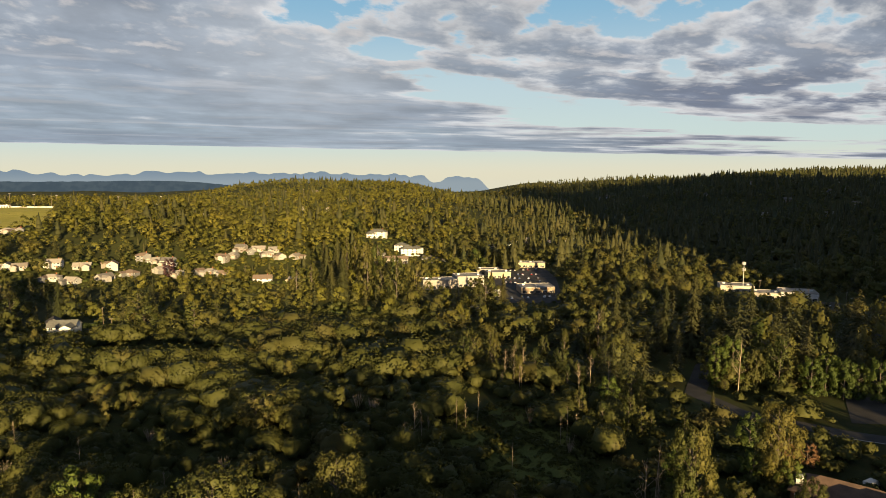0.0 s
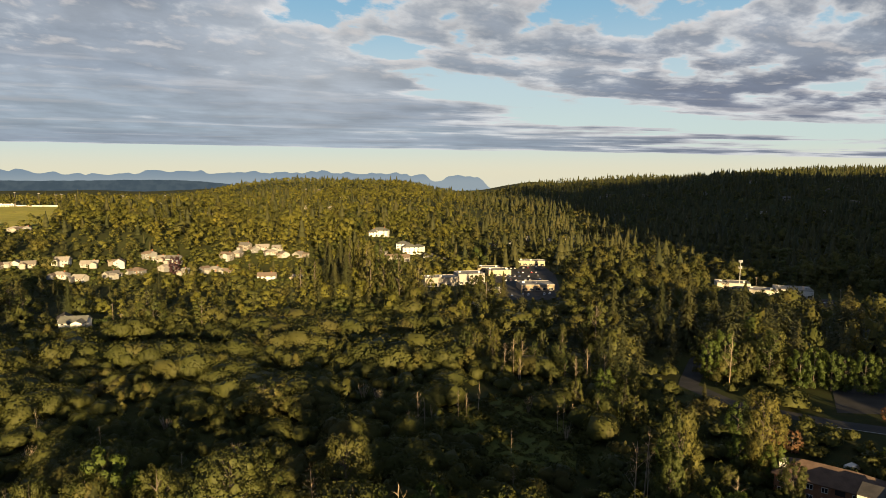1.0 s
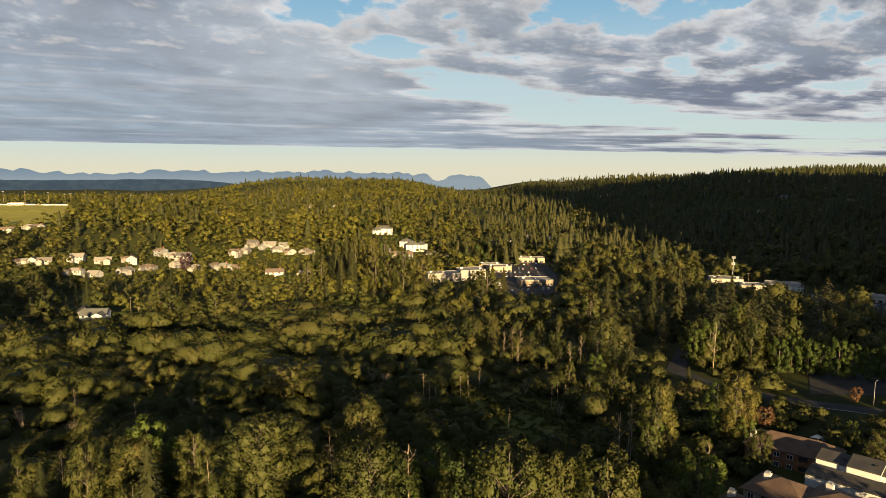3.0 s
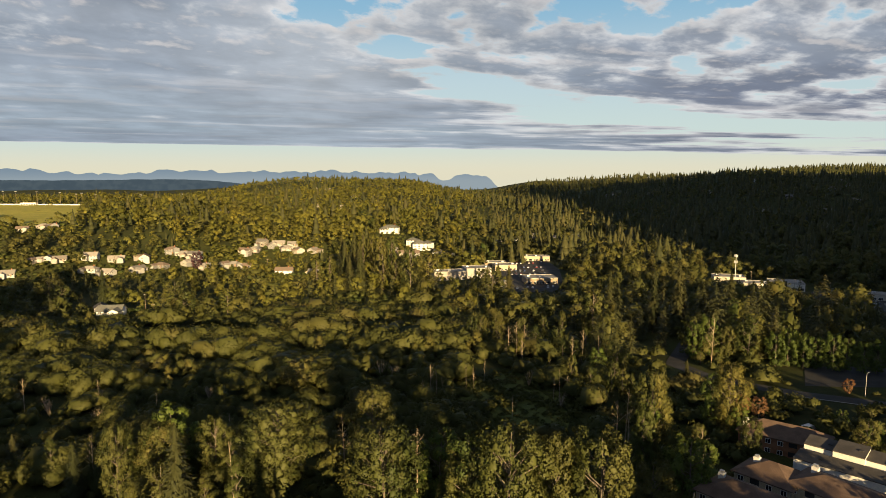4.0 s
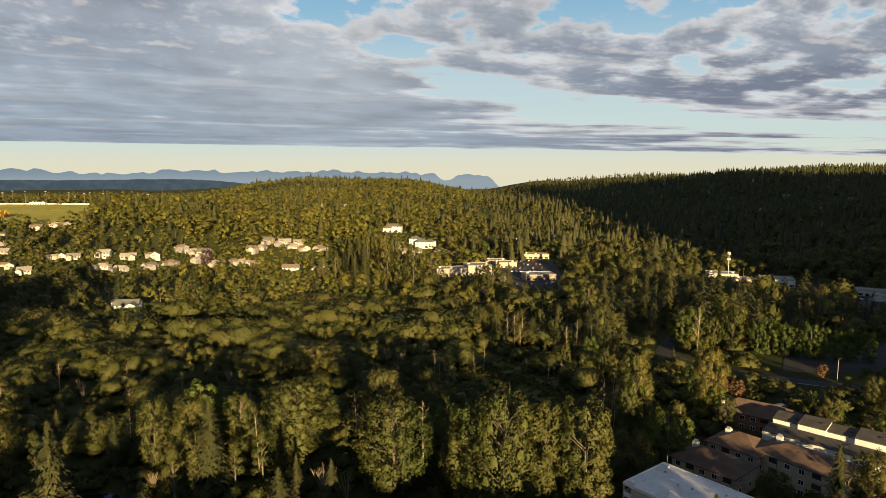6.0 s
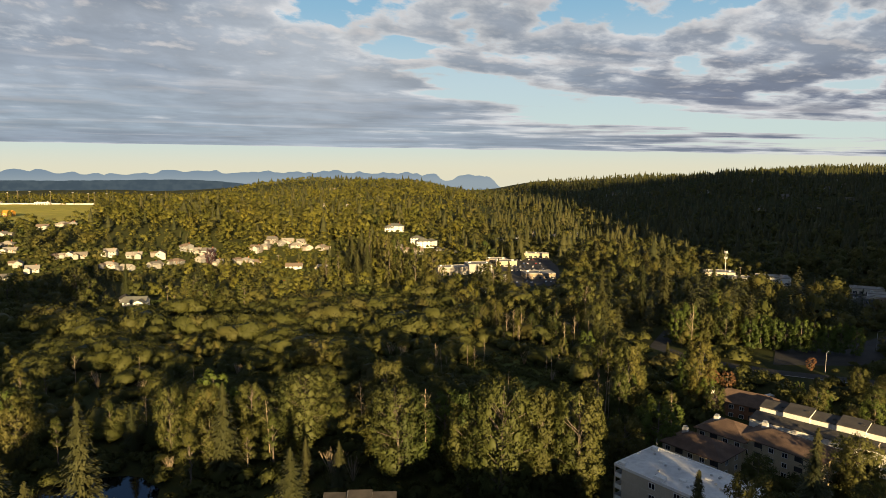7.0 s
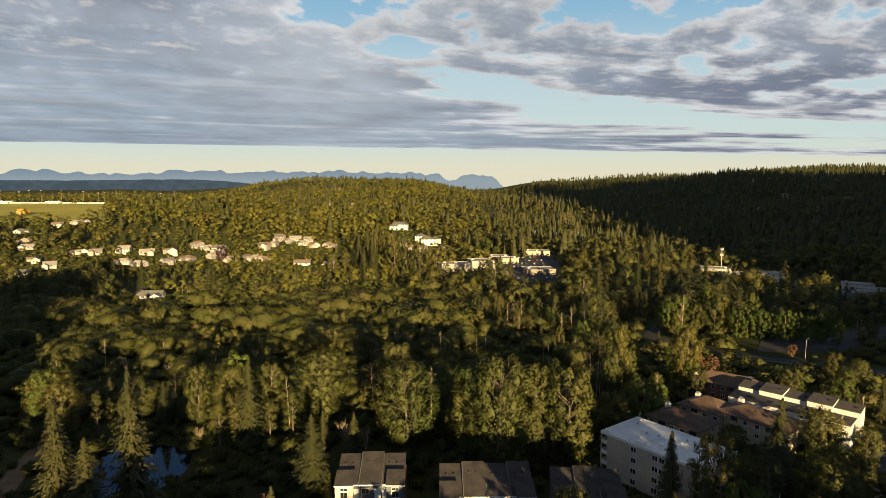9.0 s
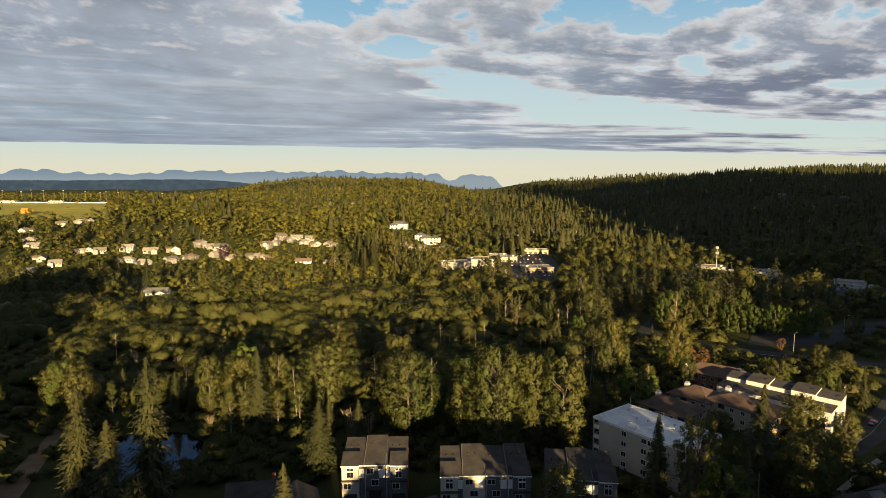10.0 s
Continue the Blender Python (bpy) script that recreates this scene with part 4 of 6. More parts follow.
def build_woods():
    # wetland shrubs: the nearest are things of their own
    x, y, rng = scatter(-340, 70, 112, 420, 8.0, 5)
    ok = in_poly(x, y, WET) & is_free(x, y) & wedge(x, y) & (rng.rand(len(x)) < 0.97)
    x, y = x[ok], y[ok]
    tall = rng.uniform(4.0, 8.0, len(x)) * (1 + 0.25 * smooth(190, 260, y)) * (0.8 + 0.5 * (wave(x, y, 26, 1.0) > 0.1))
    tall = np.minimum(tall, sight(x, y))
    near = (y < 205) & (np.abs(x + 40) < 85)
    idx = np.nonzero(near)[0][:290]
    for i in idx:
        plant("shrub", x[i], y[i], h(x[i], y[i]) + tall[i], rng.uniform(0.8, 1.25), base=h(x[i], y[i]) - 0.3)
    rest = np.ones(len(x), bool)
    rest[idx] = False
    mid = rest & (y < 260)
    forest("willow_thicket", LEAF["shrub"], [shrub(s, 800, w, 0.036, 6)[1] for s, w in ((71, 0.8), (72, 1.0), (73, 0.7), (74, 0.95))],
           spots(x[mid], y[mid], tall[mid], rng.uniform(0.80, 1.30, mid.sum()), rng), "dense rounded willow shrubs covering the wetland", "shrubs")
    farm = rest & (y >= 260)
    forest("willow_thicket", LEAF["shrub"], [shrub(s, 420, w, 0.047, 6)[1] for s, w in ((75, 0.8), (76, 1.0), (77, 0.7))],
           spots(x[farm], y[farm], tall[farm] * 1.15, rng.uniform(0.80, 1.30, farm.sum()), rng), "dense rounded willow shrubs towards the houses", "shrubs")
    # undergrowth beneath the near trees
    x, y, rng = scatter(-150, 130, 62, 150, 4.6, 15)
    ok = is_free(x, y) & ~in_poly(x, y, WET) & wedge(x, y, 10) & (rng.rand(len(x)) < 0.85)
    forest("undergrowth", LEAF["shrub"], [shrub(s, 150, w, 0.10, 4)[1] for s, w in ((91, 0.8), (92, 1.0), (93, 0.7))],
           spots(x[ok], y[ok], rng.uniform(1.8, 5.0, ok.sum()), rng.uniform(0.8, 1.3, ok.sum()), rng), "dark green undergrowth beneath tall trees", "shrubs")
    # slender trees and low growth mixed into the wetland
    x, y, rng = scatter(-330, 66, 118, 400, 17, 9)
    ok = in_poly(x, y, WET) & is_free(x, y) & wedge(x, y) & (rng.rand(len(x)) < 0.55)
    forest("young_trees", LEAF["broad"], [broad_tree(s, 330, wide=w, lobes=8, leaf=0.042, low=0.2, limbs=False, heart=0.8)[1] for s, w in ((81, 0.28), (82, 0.36), (83, 0.22))],
           spots(x[ok], y[ok], rng.uniform(6, 11, ok.sum()), rng.uniform(0.85, 1.15, ok.sum()), rng), "young broad-leaved trees standing among shrubs", "trees")

    # tall grass in the clearings
    tufts = []
    for cx, cy, rx, ry in ((24, 188, 22, 36), (-150, 305, 36, 24), (-66, 440, 24, 18)):
        n = int(rx * ry * 0.9)
        a, q = rng.uniform(0, 6.283, n), np.sqrt(rng.rand(n)) * 1.1
        tx, ty = cx + rx * q * np.cos(a), cy + ry * q * np.sin(a)
        tufts.append(spots(tx, ty, rng.uniform(0.5, 1.6, n) * (1 + 0.8 * (wave(tx, ty, 9, 2.0) > 0.2)), rng.uniform(0.9, 1.8, n), rng))
    forest("tall_grass", LEAF["shrub"], [shrub(s, 36, 0.9, 0.22, 3, False)[1] for s in (94, 95, 96)], np.concatenate(tufts), "rough tall grass and sedge in the clearings", "grass")

    # woods, band by band outwards
    bands = [  # y from, to, spacing, leaves on a crown, leaf size, fir tiers, arms, bits
        (60, 330, 10.0, 420, 0.032, 30, 8, 5),
        (330, 600, 13.0, 300, 0.042, 20, 6, 4),
        (600, 1000, 13.5, 150, 0.056, 13, 5, 3),
        (1000, 1500, 16.5, 84, 0.076, 10, 4, 2),
        (1500, 2500, 21.5, 42, 0.100, 8, 3, 1),
    ]
    for n, (y0, y1, space, count, leaf, tiers, arms, bits) in enumerate(bands):
        half = 0.72 * (y1 + 94) + 40
        x, y, rng = scatter(-half, half, y0, y1, space, 100 + n)
        ok = wedge(x, y, 40) & is_free(x, y) & ~in_poly(x, y, WET)
        if n == 0:
            ok &= (x > 64) & (y > 238) | (x < -150) & (y > 60)
            ok &= rng.rand(len(x)) < 0.72
        x, y = x[ok], y[ok]
        bear = x / (y + 94)
        right = smooth(-0.05, 0.22, bear) * smooth(500, 900, y)
        grove = wave(x, y, 55 + 30 * n, 3.0)
        firs = rng.rand(len(x)) < 0.09 + 0.46 * right + 0.28 * (grove > 0.42) + 0.45 * (n == 0) * (x > 60)
        rand = rng.rand(len(x))
        stand = 1 + 0.30 * wave(x, y, 70 + 25 * n, 5.0)
        tall = np.where(firs, 14 + 13 * rand ** 1.3, 9 + 12 * rand ** 1.5) * stand * (0.85 if n > 2 else 1.0)
        low = (y > 330) & (y < 640) & (x < -90)
        tall = np.where(low, tall * 0.74, tall)
        tall = np.where((y > 330) & (y < 640) & (x > -60) & (x < 130), tall * 0.85, tall)
        wide = rng.uniform(0.80, 1.30, len(x)) * np.where(firs, 1.1, np.where(tall > 17, 0.82, 1.12))
        tall = np.minimum(tall, sight(x, y))
        firs |= (x < -235) & (y > 330) & (y < 600) & (rng.rand(len(x)) < 0.35)
        # trees on the sunlit side, given the leaf colour with painted sunlight
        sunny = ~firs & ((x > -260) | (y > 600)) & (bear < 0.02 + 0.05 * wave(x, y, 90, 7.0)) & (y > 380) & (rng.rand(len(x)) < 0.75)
        b = ~firs & ~sunny
        crowns = [broad_tree(200 + 10 * n + s, count, wide=w, lobes=8 if n < 2 else 6 if n < 3 else 4 if n < 4 else 3, leaf=leaf * (1.0 if n < 2 else 0.85), low=0.05, limbs=False, heart=0.62 if n < 1 else 0.70 if n < 2 else 0.74, lay=0.6, coarse=n > 1, plump=1.0)[1] for s, w in enumerate((0.38, 0.50, 0.30, 0.44, 0.26, 0.56))]
        forest("broadleaf_wood", LEAF["broad"], crowns, spots(x[b], y[b], tall[b], wide[b], rng), "olive green broad-leaved woodland covering valley and hills", "woodland")
        forest("alder_wood", LEAF["sunlit_broad"], crowns, spots(x[sunny], y[sunny], tall[sunny], wide[sunny], rng), "yellow-green broad-leaved woodland with painted sunlight on plateau and slope", "woodland")
        forest("fir_wood", LEAF["fir"], [fir_tree(300 + 10 * n + s, tiers, arms, bits, w, (0.60 if n < 2 else 0.46) / tiers, 0.05, heart=0 if n < 2 else 4 if n < 3 else 3)[1] for s, w in enumerate((0.25, 0.31, 0.21, 0.28))],
               spots(x[firs], y[firs], tall[firs] * 1.1, wide[firs], rng), "dark green conifers rising through the woodland", "woodland")
    # low dark growth between the street, the apartments and the wetland
    x, y, rng = scatter(44, 330, 40, 262, 6.2, 16)
    ok = is_free(x, y) & ~in_poly(x, y, WET) & wedge(x, y, 10) & (rng.rand(len(x)) < 0.82)
    forest("undergrowth", LEAF["shrub"], [shrub(s, 130, w, 0.10, 4)[1] for s, w in ((84, 0.8), (85, 1.0), (86, 0.7))],
           spots(x[ok], y[ok], rng.uniform(2.0, 6.5, ok.sum()), rng.uniform(0.8, 1.3, ok.sum()), rng), "dark green undergrowth between the apartments and the wetland", "shrubs")
    # garden bushes round the houses
    x, y, rng = scatter(-500, 30, 340, 900, 6.5, 31)
    close = np.zeros(len(x), bool)
    for cx, cy, r in CLEAR:
        if cy > 340 and cx < -20:
            close |= np.hypot(x - cx, y - cy) < r + 2
    for cx, cy in HOUSES:
        close |= np.hypot(x - cx, y - cy) < 24
    for cx, cy in HOUSES:
        close &= np.hypot(x - cx, y - cy) > 6.8
    ok = close & wedge(x, y) & (rng.rand(len(x)) < 0.85)
    forest("garden_bushes", LEAF["broad"], [shrub(s, 90, 0.6, 0.14, 5)[1] for s in (97, 98, 99)], spots(x[ok], y[ok], rng.uniform(1.2, 6.0, ok.sum()), rng.uniform(0.8, 1.3, ok.sum()), rng), "garden hedges and bushes round the houses", "bushes")
    # unseen trees added towards the low sun to shade the valley floor
    x, y, rng = scatter(-160, 420, -330, 60, 11, 77)
    ok = (~wedge(x, y, 6) | (y < 4)) & ~near_line(x, y, ROAD_R, 9) & (rng.rand(len(x)) < (0.30 + 0.5 * smooth(-0.3, 0.5, wave(x, y, 33, 6.0))) * np.where((x > 66) & (x < 240) | (x < -40), np.where(x < -40, 0.34, np.where((x > 110) & (x < 215), 0.36, 0.38)), np.where((x > -30) & (y > -70), 1.0, 0.9)))
    forest("broadleaf_wood", LEAF["broad"], [broad_tree(400 + s, 120, wide=0.34, lobes=6, leaf=0.07, low=0.1, limbs=False, heart=0.8)[1] for s in range(3)],
           spots(x[ok], y[ok], rng.uniform(17, 28, ok.sum()) * np.where((x[ok] > 125) & (x[ok] < 225), 0.62, 1.0), rng.uniform(0.9, 1.2, ok.sum()), rng), "unseen broad-leaved trees added towards the sun to cast shade", "woodland")

    # a thin unseen belt of tall trees, added to dapple the ridge's shadow edge
    x, y, rng = scatter(430, 1300, 165, 215, 26, 78)
    forest("broadleaf_wood", LEAF["broad"], [broad_tree(410 + s, 90, wide=0.26, lobes=6, leaf=0.08, low=0.1, limbs=False, heart=0.8)[1] for s in range(3)],
           spots(x, y, rng.uniform(28, 60, len(x)), rng.uniform(0.8, 1.2, len(x)), rng), "unseen tall trees added on the crest to break its shadow", "woodland")


build_woods()


def build_near_trees():
    rows = [  # kind, x, y, top, spread
        ("broad", -15.5, 99, 26.5, 1.02, 0), ("broad", 11, 83, 33, 0.86, 0), ("broad", 3, 90, 29, 0.8, 1), ("broad", 21, 86, 31, 0.8, 3), ("broad", 31, 86, 31, 0.95, 1), ("broad", 46, 101, 17, 1.1, 4),
        ("broad", 54, 128, 31, 0.64, 1), ("broad", 50, 121, 23, 0.72, 3), ("broad", 87, 154, 25, 0.82, 4), ("fresh", 59, 112, 18, 1.0, 0), ("fresh", 66, 122, 13, 1.1, 1),
        ("fir", -38.4, 72, 20, 1.15, 1), ("fir", -77.4, 56, 36.5, 0.9, 2), ("fir", -83, 47, 24, 1.1, 1), ("fir", -93, 52, 31, 1.0, 0), ("fir", -63, 97, 27, 1.0, 2), ("fir", -37, 32, 21, 0.9, 3),
        ("broad", -47, 119, 24, 1.1, 2), ("broad", -22, 124, 26, 0.85, 4), ("broad", -75, 115, 20, 0.9, 4), ("broad", -70, 103, 14, 1.0, 3), ("broad", -84, 110, 22, 0.7, 4), ("broad", -140, 119, 17, 1.25, 2),
        ("broad", -122, 100, 19, 0.9, 0), ("broad", -150, 95, 22, 0.8, 1), ("thin", -155, 148, 16, 1.0, 0), ("thin", -150, 154, 15, 1.0, 1), ("thin", -52, 104, 17, 1.0, 2), ("thin", -58, 100, 14, 1.1, 0),
        ("fir", 84, 76, 24, 1.0, 2), ("broad", 96, 74, 12, 1.0, 2), ("broad", 70, 62, 15, 1.0, 0), ("fir", 68, 50, 17, 1.0, 1), ("broad", 84, 54, 18, 1.0, 2), ("broad", 112, 84, 13, 1.0, 0), ("fir", 126, 112, 15, 1.0, 3), ("fresh", 132, 128, 12, 1.0, 0), ("broad", 140, 140, 12, 1.1, 4), ("broad", 150, 150, 13, 1.1, 0), ("broad", 97, 66, 13, 1.0, 2), ("fir", 49, 56, 23, 0.95, 0), ("broad", 57, 52, 25, 0.7, 4), ("fir", 51, 41, 18.5, 1.0, 3), ("fir", 79, 68, 22, 1.15, 1), ("fir", 74, 58, 20, 0.9, 0), ("broad", 90, 62, 17, 1.1, 0), ("fresh", 60, 42, 17, 1.0, 0),
        ("broad", 23, 35, 20, 0.8, 0), ("broad", 102, 88, 17, 1.0, 2), ("broad", 78, 90, 11, 1.2, 0), ("fresh", 108, 97, 11, 1.2, 1), ("broad", 118, 136, 14, 1.1, 1), ("fresh", 124, 142, 11, 1.0, 1), ("fir", 138, 118, 16, 0.9, 0),
        ("rust", 103, 168, 8.5, 1.2, 0), ("rust", 99, 171, 9.0, 1.2, 1), ("broad", 112, 252, 18, 1.2, 0), ("broad", 134, 253, 14, 1.2, 2), ("broad", 122, 243, 15, 1.1, 0), ("rust", 146, 190, 8, 1.3, 1),
        ("fir", 122, 300, 36, 0.9, 0), ("fir", 112, 310, 30, 0.9, 2), ("fir", 132, 292, 27, 1.0, 1), ("fir", 150, 300, 31, 0.9, 0), ("fir", 168, 302, 20, 1.0, 3), ("fir", 90, 320, 28, 0.9, 0), ("broad", 76, 300, 22, 1.0, 1),
        ("fir", -76, 472, 23, 1.0, 0), ("broad", -33, 445, 28, 0.62, 0), ("broad", -58, 478, 26, 0.75, 3), ("broad", -46, 468, 18, 0.8, 4), ("fir", -86, 480, 17, 1.0, 1), ("broad", -118, 500, 12, 1.1, 1), ("broad", -20, 470, 20, 0.8, 2), ("fir", -97, 520, 26, 0.9, 0), ("fir", -90, 533, 33, 0.8, 3), ("fir", -83, 517, 24, 0.9, 1), ("broad", -75, 537, 32, 0.6, 3), ("broad", -66, 524, 30, 0.62, 4), ("broad", -57, 540, 27, 0.7, 1), ("fir", -103, 541, 29, 0.85, 0), ("broad", -84, 545, 34, 0.5, 3), ("broad", -112, 528, 12, 1.2, 3), ("broad", -60, 196, 14, 1.15, 2),
        ("broad", 30, 440, 14, 1.1, 0), ("broad", 22, 450, 12, 1.1, 1), ("fir", 35, 452, 15, 1.0, 0), ("fir", 44, 455, 13, 1.0, 2), ("purple", -250, 568, 10, 1.0, 0), ("broad", -171, 352, 11, 1.3, 2), ("broad", -262, 374, 10, 1.2, 0), ("broad", -282, 392, 12, 1.2, 2), ("broad", -200, 405, 9, 1.2, 2), ("broad", -300, 420, 12, 1.2, 0), ("fir", -250, 402, 17, 1.0, 0), ("broad", -150, 372, 10, 1.5, 3), ("broad", -330, 385, 12, 1.4, 2),
        ("broad", 188, 206, 15, 1.0, 0), ("fresh", 196, 214, 13, 1.0, 1), ("fir", 230, 260, 18, 1.0, 0), ("fir", 178, 285, 22, 1.0, 1),
    ]
    for kind, x, y, top, spread, i in rows:
        plant(kind, x, y, top, spread, i)
    for i in range(9):
        plant("fresh", 139 + 4.6 * i, 229 - 2.6 * i + 1.5 * (i % 2), 15.5 + 2.2 * ((i * 5) % 3) / 2, 0.85, i % 2, label="bright green maple in a row beside the car park")
    for x, y, top in ((110, 243, 17), (117, 246, 19), (124, 240, 16), (131, 237, 18), (136, 243, 20)):
        plant("fresh" if top % 2 else "broad", x, y, top, 0.8)
    # more trees of the near belt, each on its own
    x, y, rng = scatter(-165, 36, 92, 134, 11.5, 41)
    ok = is_free(x, y) & wedge(x, y, 0) & (rng.rand(len(x)) < 0.34)
    for px, py, q, t in zip(x[ok], y[ok], rng.rand(ok.sum()), rng.uniform(11, 23, ok.sum())):
        plant("broad" if q < 0.5 else "thin" if q < 0.75 else "fir" if q < 0.9 else "fresh", px, py, t, 1.0)
    # trees between the wetland and the street
    x, y, rng = scatter(58, 250, 112, 244, 13.5, 43)
    open_side = (x > 104) & (y > 160)
    ok = is_free(x, y) & wedge(x, y, 0) & (rng.rand(len(x)) < np.where(open_side, 0.30, 0.48))
    for px, py, q, t in zip(x[ok], y[ok], rng.rand(ok.sum()), rng.uniform(8, 15, ok.sum()) * np.where(open_side[ok], 0.5, 1.0)):
        plant("broad" if q < 0.6 else "fir" if q < 0.8 else "fresh", px, py, t, 0.95)
    # slim trees along the edge of the wetland
    x, y, rng = scatter(6, 74, 192, 300, 10.5, 44)
    ok = is_free(x, y) & (x > 76 - (y - 150) * 0.55) & (rng.rand(len(x)) < 0.75)
    for px, py, q, t in zip(x[ok], y[ok], rng.rand(ok.sum()), rng.uniform(7, 13, ok.sum())):
        plant("thin" if q < 0.45 else "broad", px, py, t, 0.9 if q < 0.45 else 0.6)
    # bare trees of the wetland
    r = random.Random(6)
    for x, y, top in ((49, 136, 22), (46, 133, 20), (51, 139, 15), (39.6, 189.5, 11.5), (37, 187, 9), (43, 192, 8), (29.6, 250, 14.5), (26, 254, 12), (32, 246, 11), (34, 252, 13), (-9, 110, 21), (2, 112, 15),
                      (-8, 183, 15), (-6, 186, 12), (-11, 181, 10), (5, 200, 10), (8, 199, 9), (12, 203, 11), (-4, 190, 8), (-148, 169, 14), (-100, 165, 11), (-128, 180, 10), (-70, 150, 9), (-96, 120, 15), (-92, 124, 12), (-54, 108, 18),
                      (-30, 128, 17), (-27, 131, 13), (112, 230, 22), (52, 230, 13), (58, 238, 14), (64, 233, 13), (20, 168, 9), (68, 128, 14), (-5, 128, 12), (18, 142, 9)):
        plant("snag", x, y, top, r.uniform(0.9, 1.3))
    for x, y, top in ((-33, 95, 9.5), (-28, 96, 7), (-90, 185, 6), (-118, 160, 6.5), (-60, 165, 6), (-24, 210, 7), (-30, 215, 7), (-80, 100, 5), (-140, 170, 7), (30, 205, 6), (38, 178, 6)):
        plant("brush", x, y, top, 1.0)


build_near_trees()

# ---- buildings ----
def part(name, me, parent, m=None, label=""):
    """Links one mesh as a part under a thing or part, at the local pose m."""
    ob = new(name, me)
    ob.parent = parent
    if m is not None:
        ob.matrix_local = m
    if label:
        ob["label"] = label
    return ob


def thing(name, x, y, turn, label, category, group="", z=None):
    ob = new(name)
    ob.empty_display_size = 0.3
    ob.matrix_world = pose(x, y, h(x, y) if z is None else z, 0, 0, turn)
    return tagged(ob, label, category, group)


def finish(bm, name, mat, bevel=0.0):
    if bevel:
        bmesh.ops.bevel(bm, geom=[e for e in bm.edges if e.calc_length() > bevel * 3], offset=bevel, segments=1, affect="EDGES", clamp_overlap=True)
    bmesh.ops.recalc_face_normals(bm, faces=bm.faces)
    me = bpy.data.meshes.new(name)
    bm.to_mesh(me)
    bm.free()
    me.materials.append(mat)
    return me


def add_box(bm, x0, x1, y0, y1, z0, z1):
    v = [bm.verts.new(p) for p in ((x0, y0, z0), (x1, y0, z0), (x1, y1, z0), (x0, y1, z0), (x0, y0, z1), (x1, y0, z1), (x1, y1, z1), (x0, y1, z1))]
    for f in ((0, 3, 2, 1), (4, 5, 6, 7), (0, 1, 5, 4), (1, 2, 6, 5), (2, 3, 7, 6), (3, 0, 4, 7)):
        bm.faces.new([v[i] for i in f])


def add_prism(bm, outline, a, b, axis="x"):
    """A closed outline drawn out from a to b along x (outline in y, z) or y (outline in x, z)."""
    rings = []
    for s in (a, b):
        rings.append([bm.verts.new((s, p, q) if axis == "x" else (p, s, q)) for p, q in outline])
    n = len(outline)
    bm.faces.new(rings[0])
    bm.faces.new(rings[1][::-1])
    for i in range(n):
        bm.faces.new((rings[0][i], rings[0][(i + 1) % n], rings[1][(i + 1) % n], rings[1][i]))


_shared = {}


def shared(key, make):
    if key not in _shared:
        _shared[key] = make()
    return _shared[key]


def box_mesh(name, w, d, t, mat, bevel=0.0):
    """A box centred in x and y that stands on z = 0, shared between alike pieces."""
    def make():
        bm = bmesh.new()
        add_box(bm, -w / 2, w / 2, -d / 2, d / 2, 0, t)
        return finish(bm, name, mat, bevel)
    return shared((name, round(w, 2), round(d, 2), round(t, 2), mat.name, bevel), make)


def frame_mesh(w, t, bars, mat):
    """A window frame with upright bars, as one plate with openings."""
    def make():
        b, m = 0.09, 0.035
        xs = [-w / 2 - b, -w / 2]
        for i in range(1, bars + 1):
            q = -w / 2 + w * i / (bars + 1)
            xs += [q - m, q + m]
        xs += [w / 2, w / 2 + b]
        zs = [-b, 0, t, t + b]
        solid = {(i, j) for i in range(len(xs) - 1) for j in range(3) if j != 1 or i % 2 == 0}
        bm = bmesh.new()
        corner = {}

        def at(i, j, s):
            if (i, j, s) not in corner:
                corner[(i, j, s)] = bm.verts.new((xs[i], (-0.10, 0.02)[s], zs[j]))
            return corner[(i, j, s)]
        for i, j in solid:
            bm.faces.new((at(i, j, 0), at(i + 1, j, 0), at(i + 1, j + 1, 0), at(i, j + 1, 0)))
            bm.faces.new((at(i, j + 1, 1), at(i + 1, j + 1, 1), at(i + 1, j, 1), at(i, j, 1)))
            for di, dj, a, c in ((-1, 0, (i, j), (i, j + 1)), (1, 0, (i + 1, j), (i + 1, j + 1)), (0, -1, (i, j), (i + 1, j)), (0, 1, (i, j + 1), (i + 1, j + 1))):
                if (i + di, j + dj) not in solid:
                    bm.faces.new((at(*a, 0), at(*c, 0), at(*c, 1), at(*a, 1)))
        return finish(bm, "window_frame", mat)
    return shared(("frame", round(w, 2), round(t, 2), bars, mat.name), make)


def window(parent, x, y, z, face, w=1.2, t=1.3, bars=1, mat=None):
    """A framed window on a wall. face: degrees, 0 looks along -y, 90 along +x."""
    f = part("window", frame_mesh(w, t, bars, mat or TRIM), parent, pose(x, y, z, 0, 0, face))
    part("pane", box_mesh("pane", w, 0.05, t, GLASS), f, pose(0, -0.03, 0))
    return f


def roof_gable(name, w, d, eave, ridge, over, mat, thick=0.22):
    """Gable roof with its ridge along x."""
    def make():
        bm = bmesh.new()
        sl = (ridge - eave) / (d / 2)
        y, z = d / 2 + over, eave - over * sl
        add_prism(bm, [(-y, z), (0, ridge), (y, z), (y, z + thick), (0, ridge + thick * 1.05), (-y, z + thick)], -w / 2 - over, w / 2 + over)
        return finish(bm, name, mat)
    return shared(("gable", name, w, d, eave, ridge, over, mat.name), make)


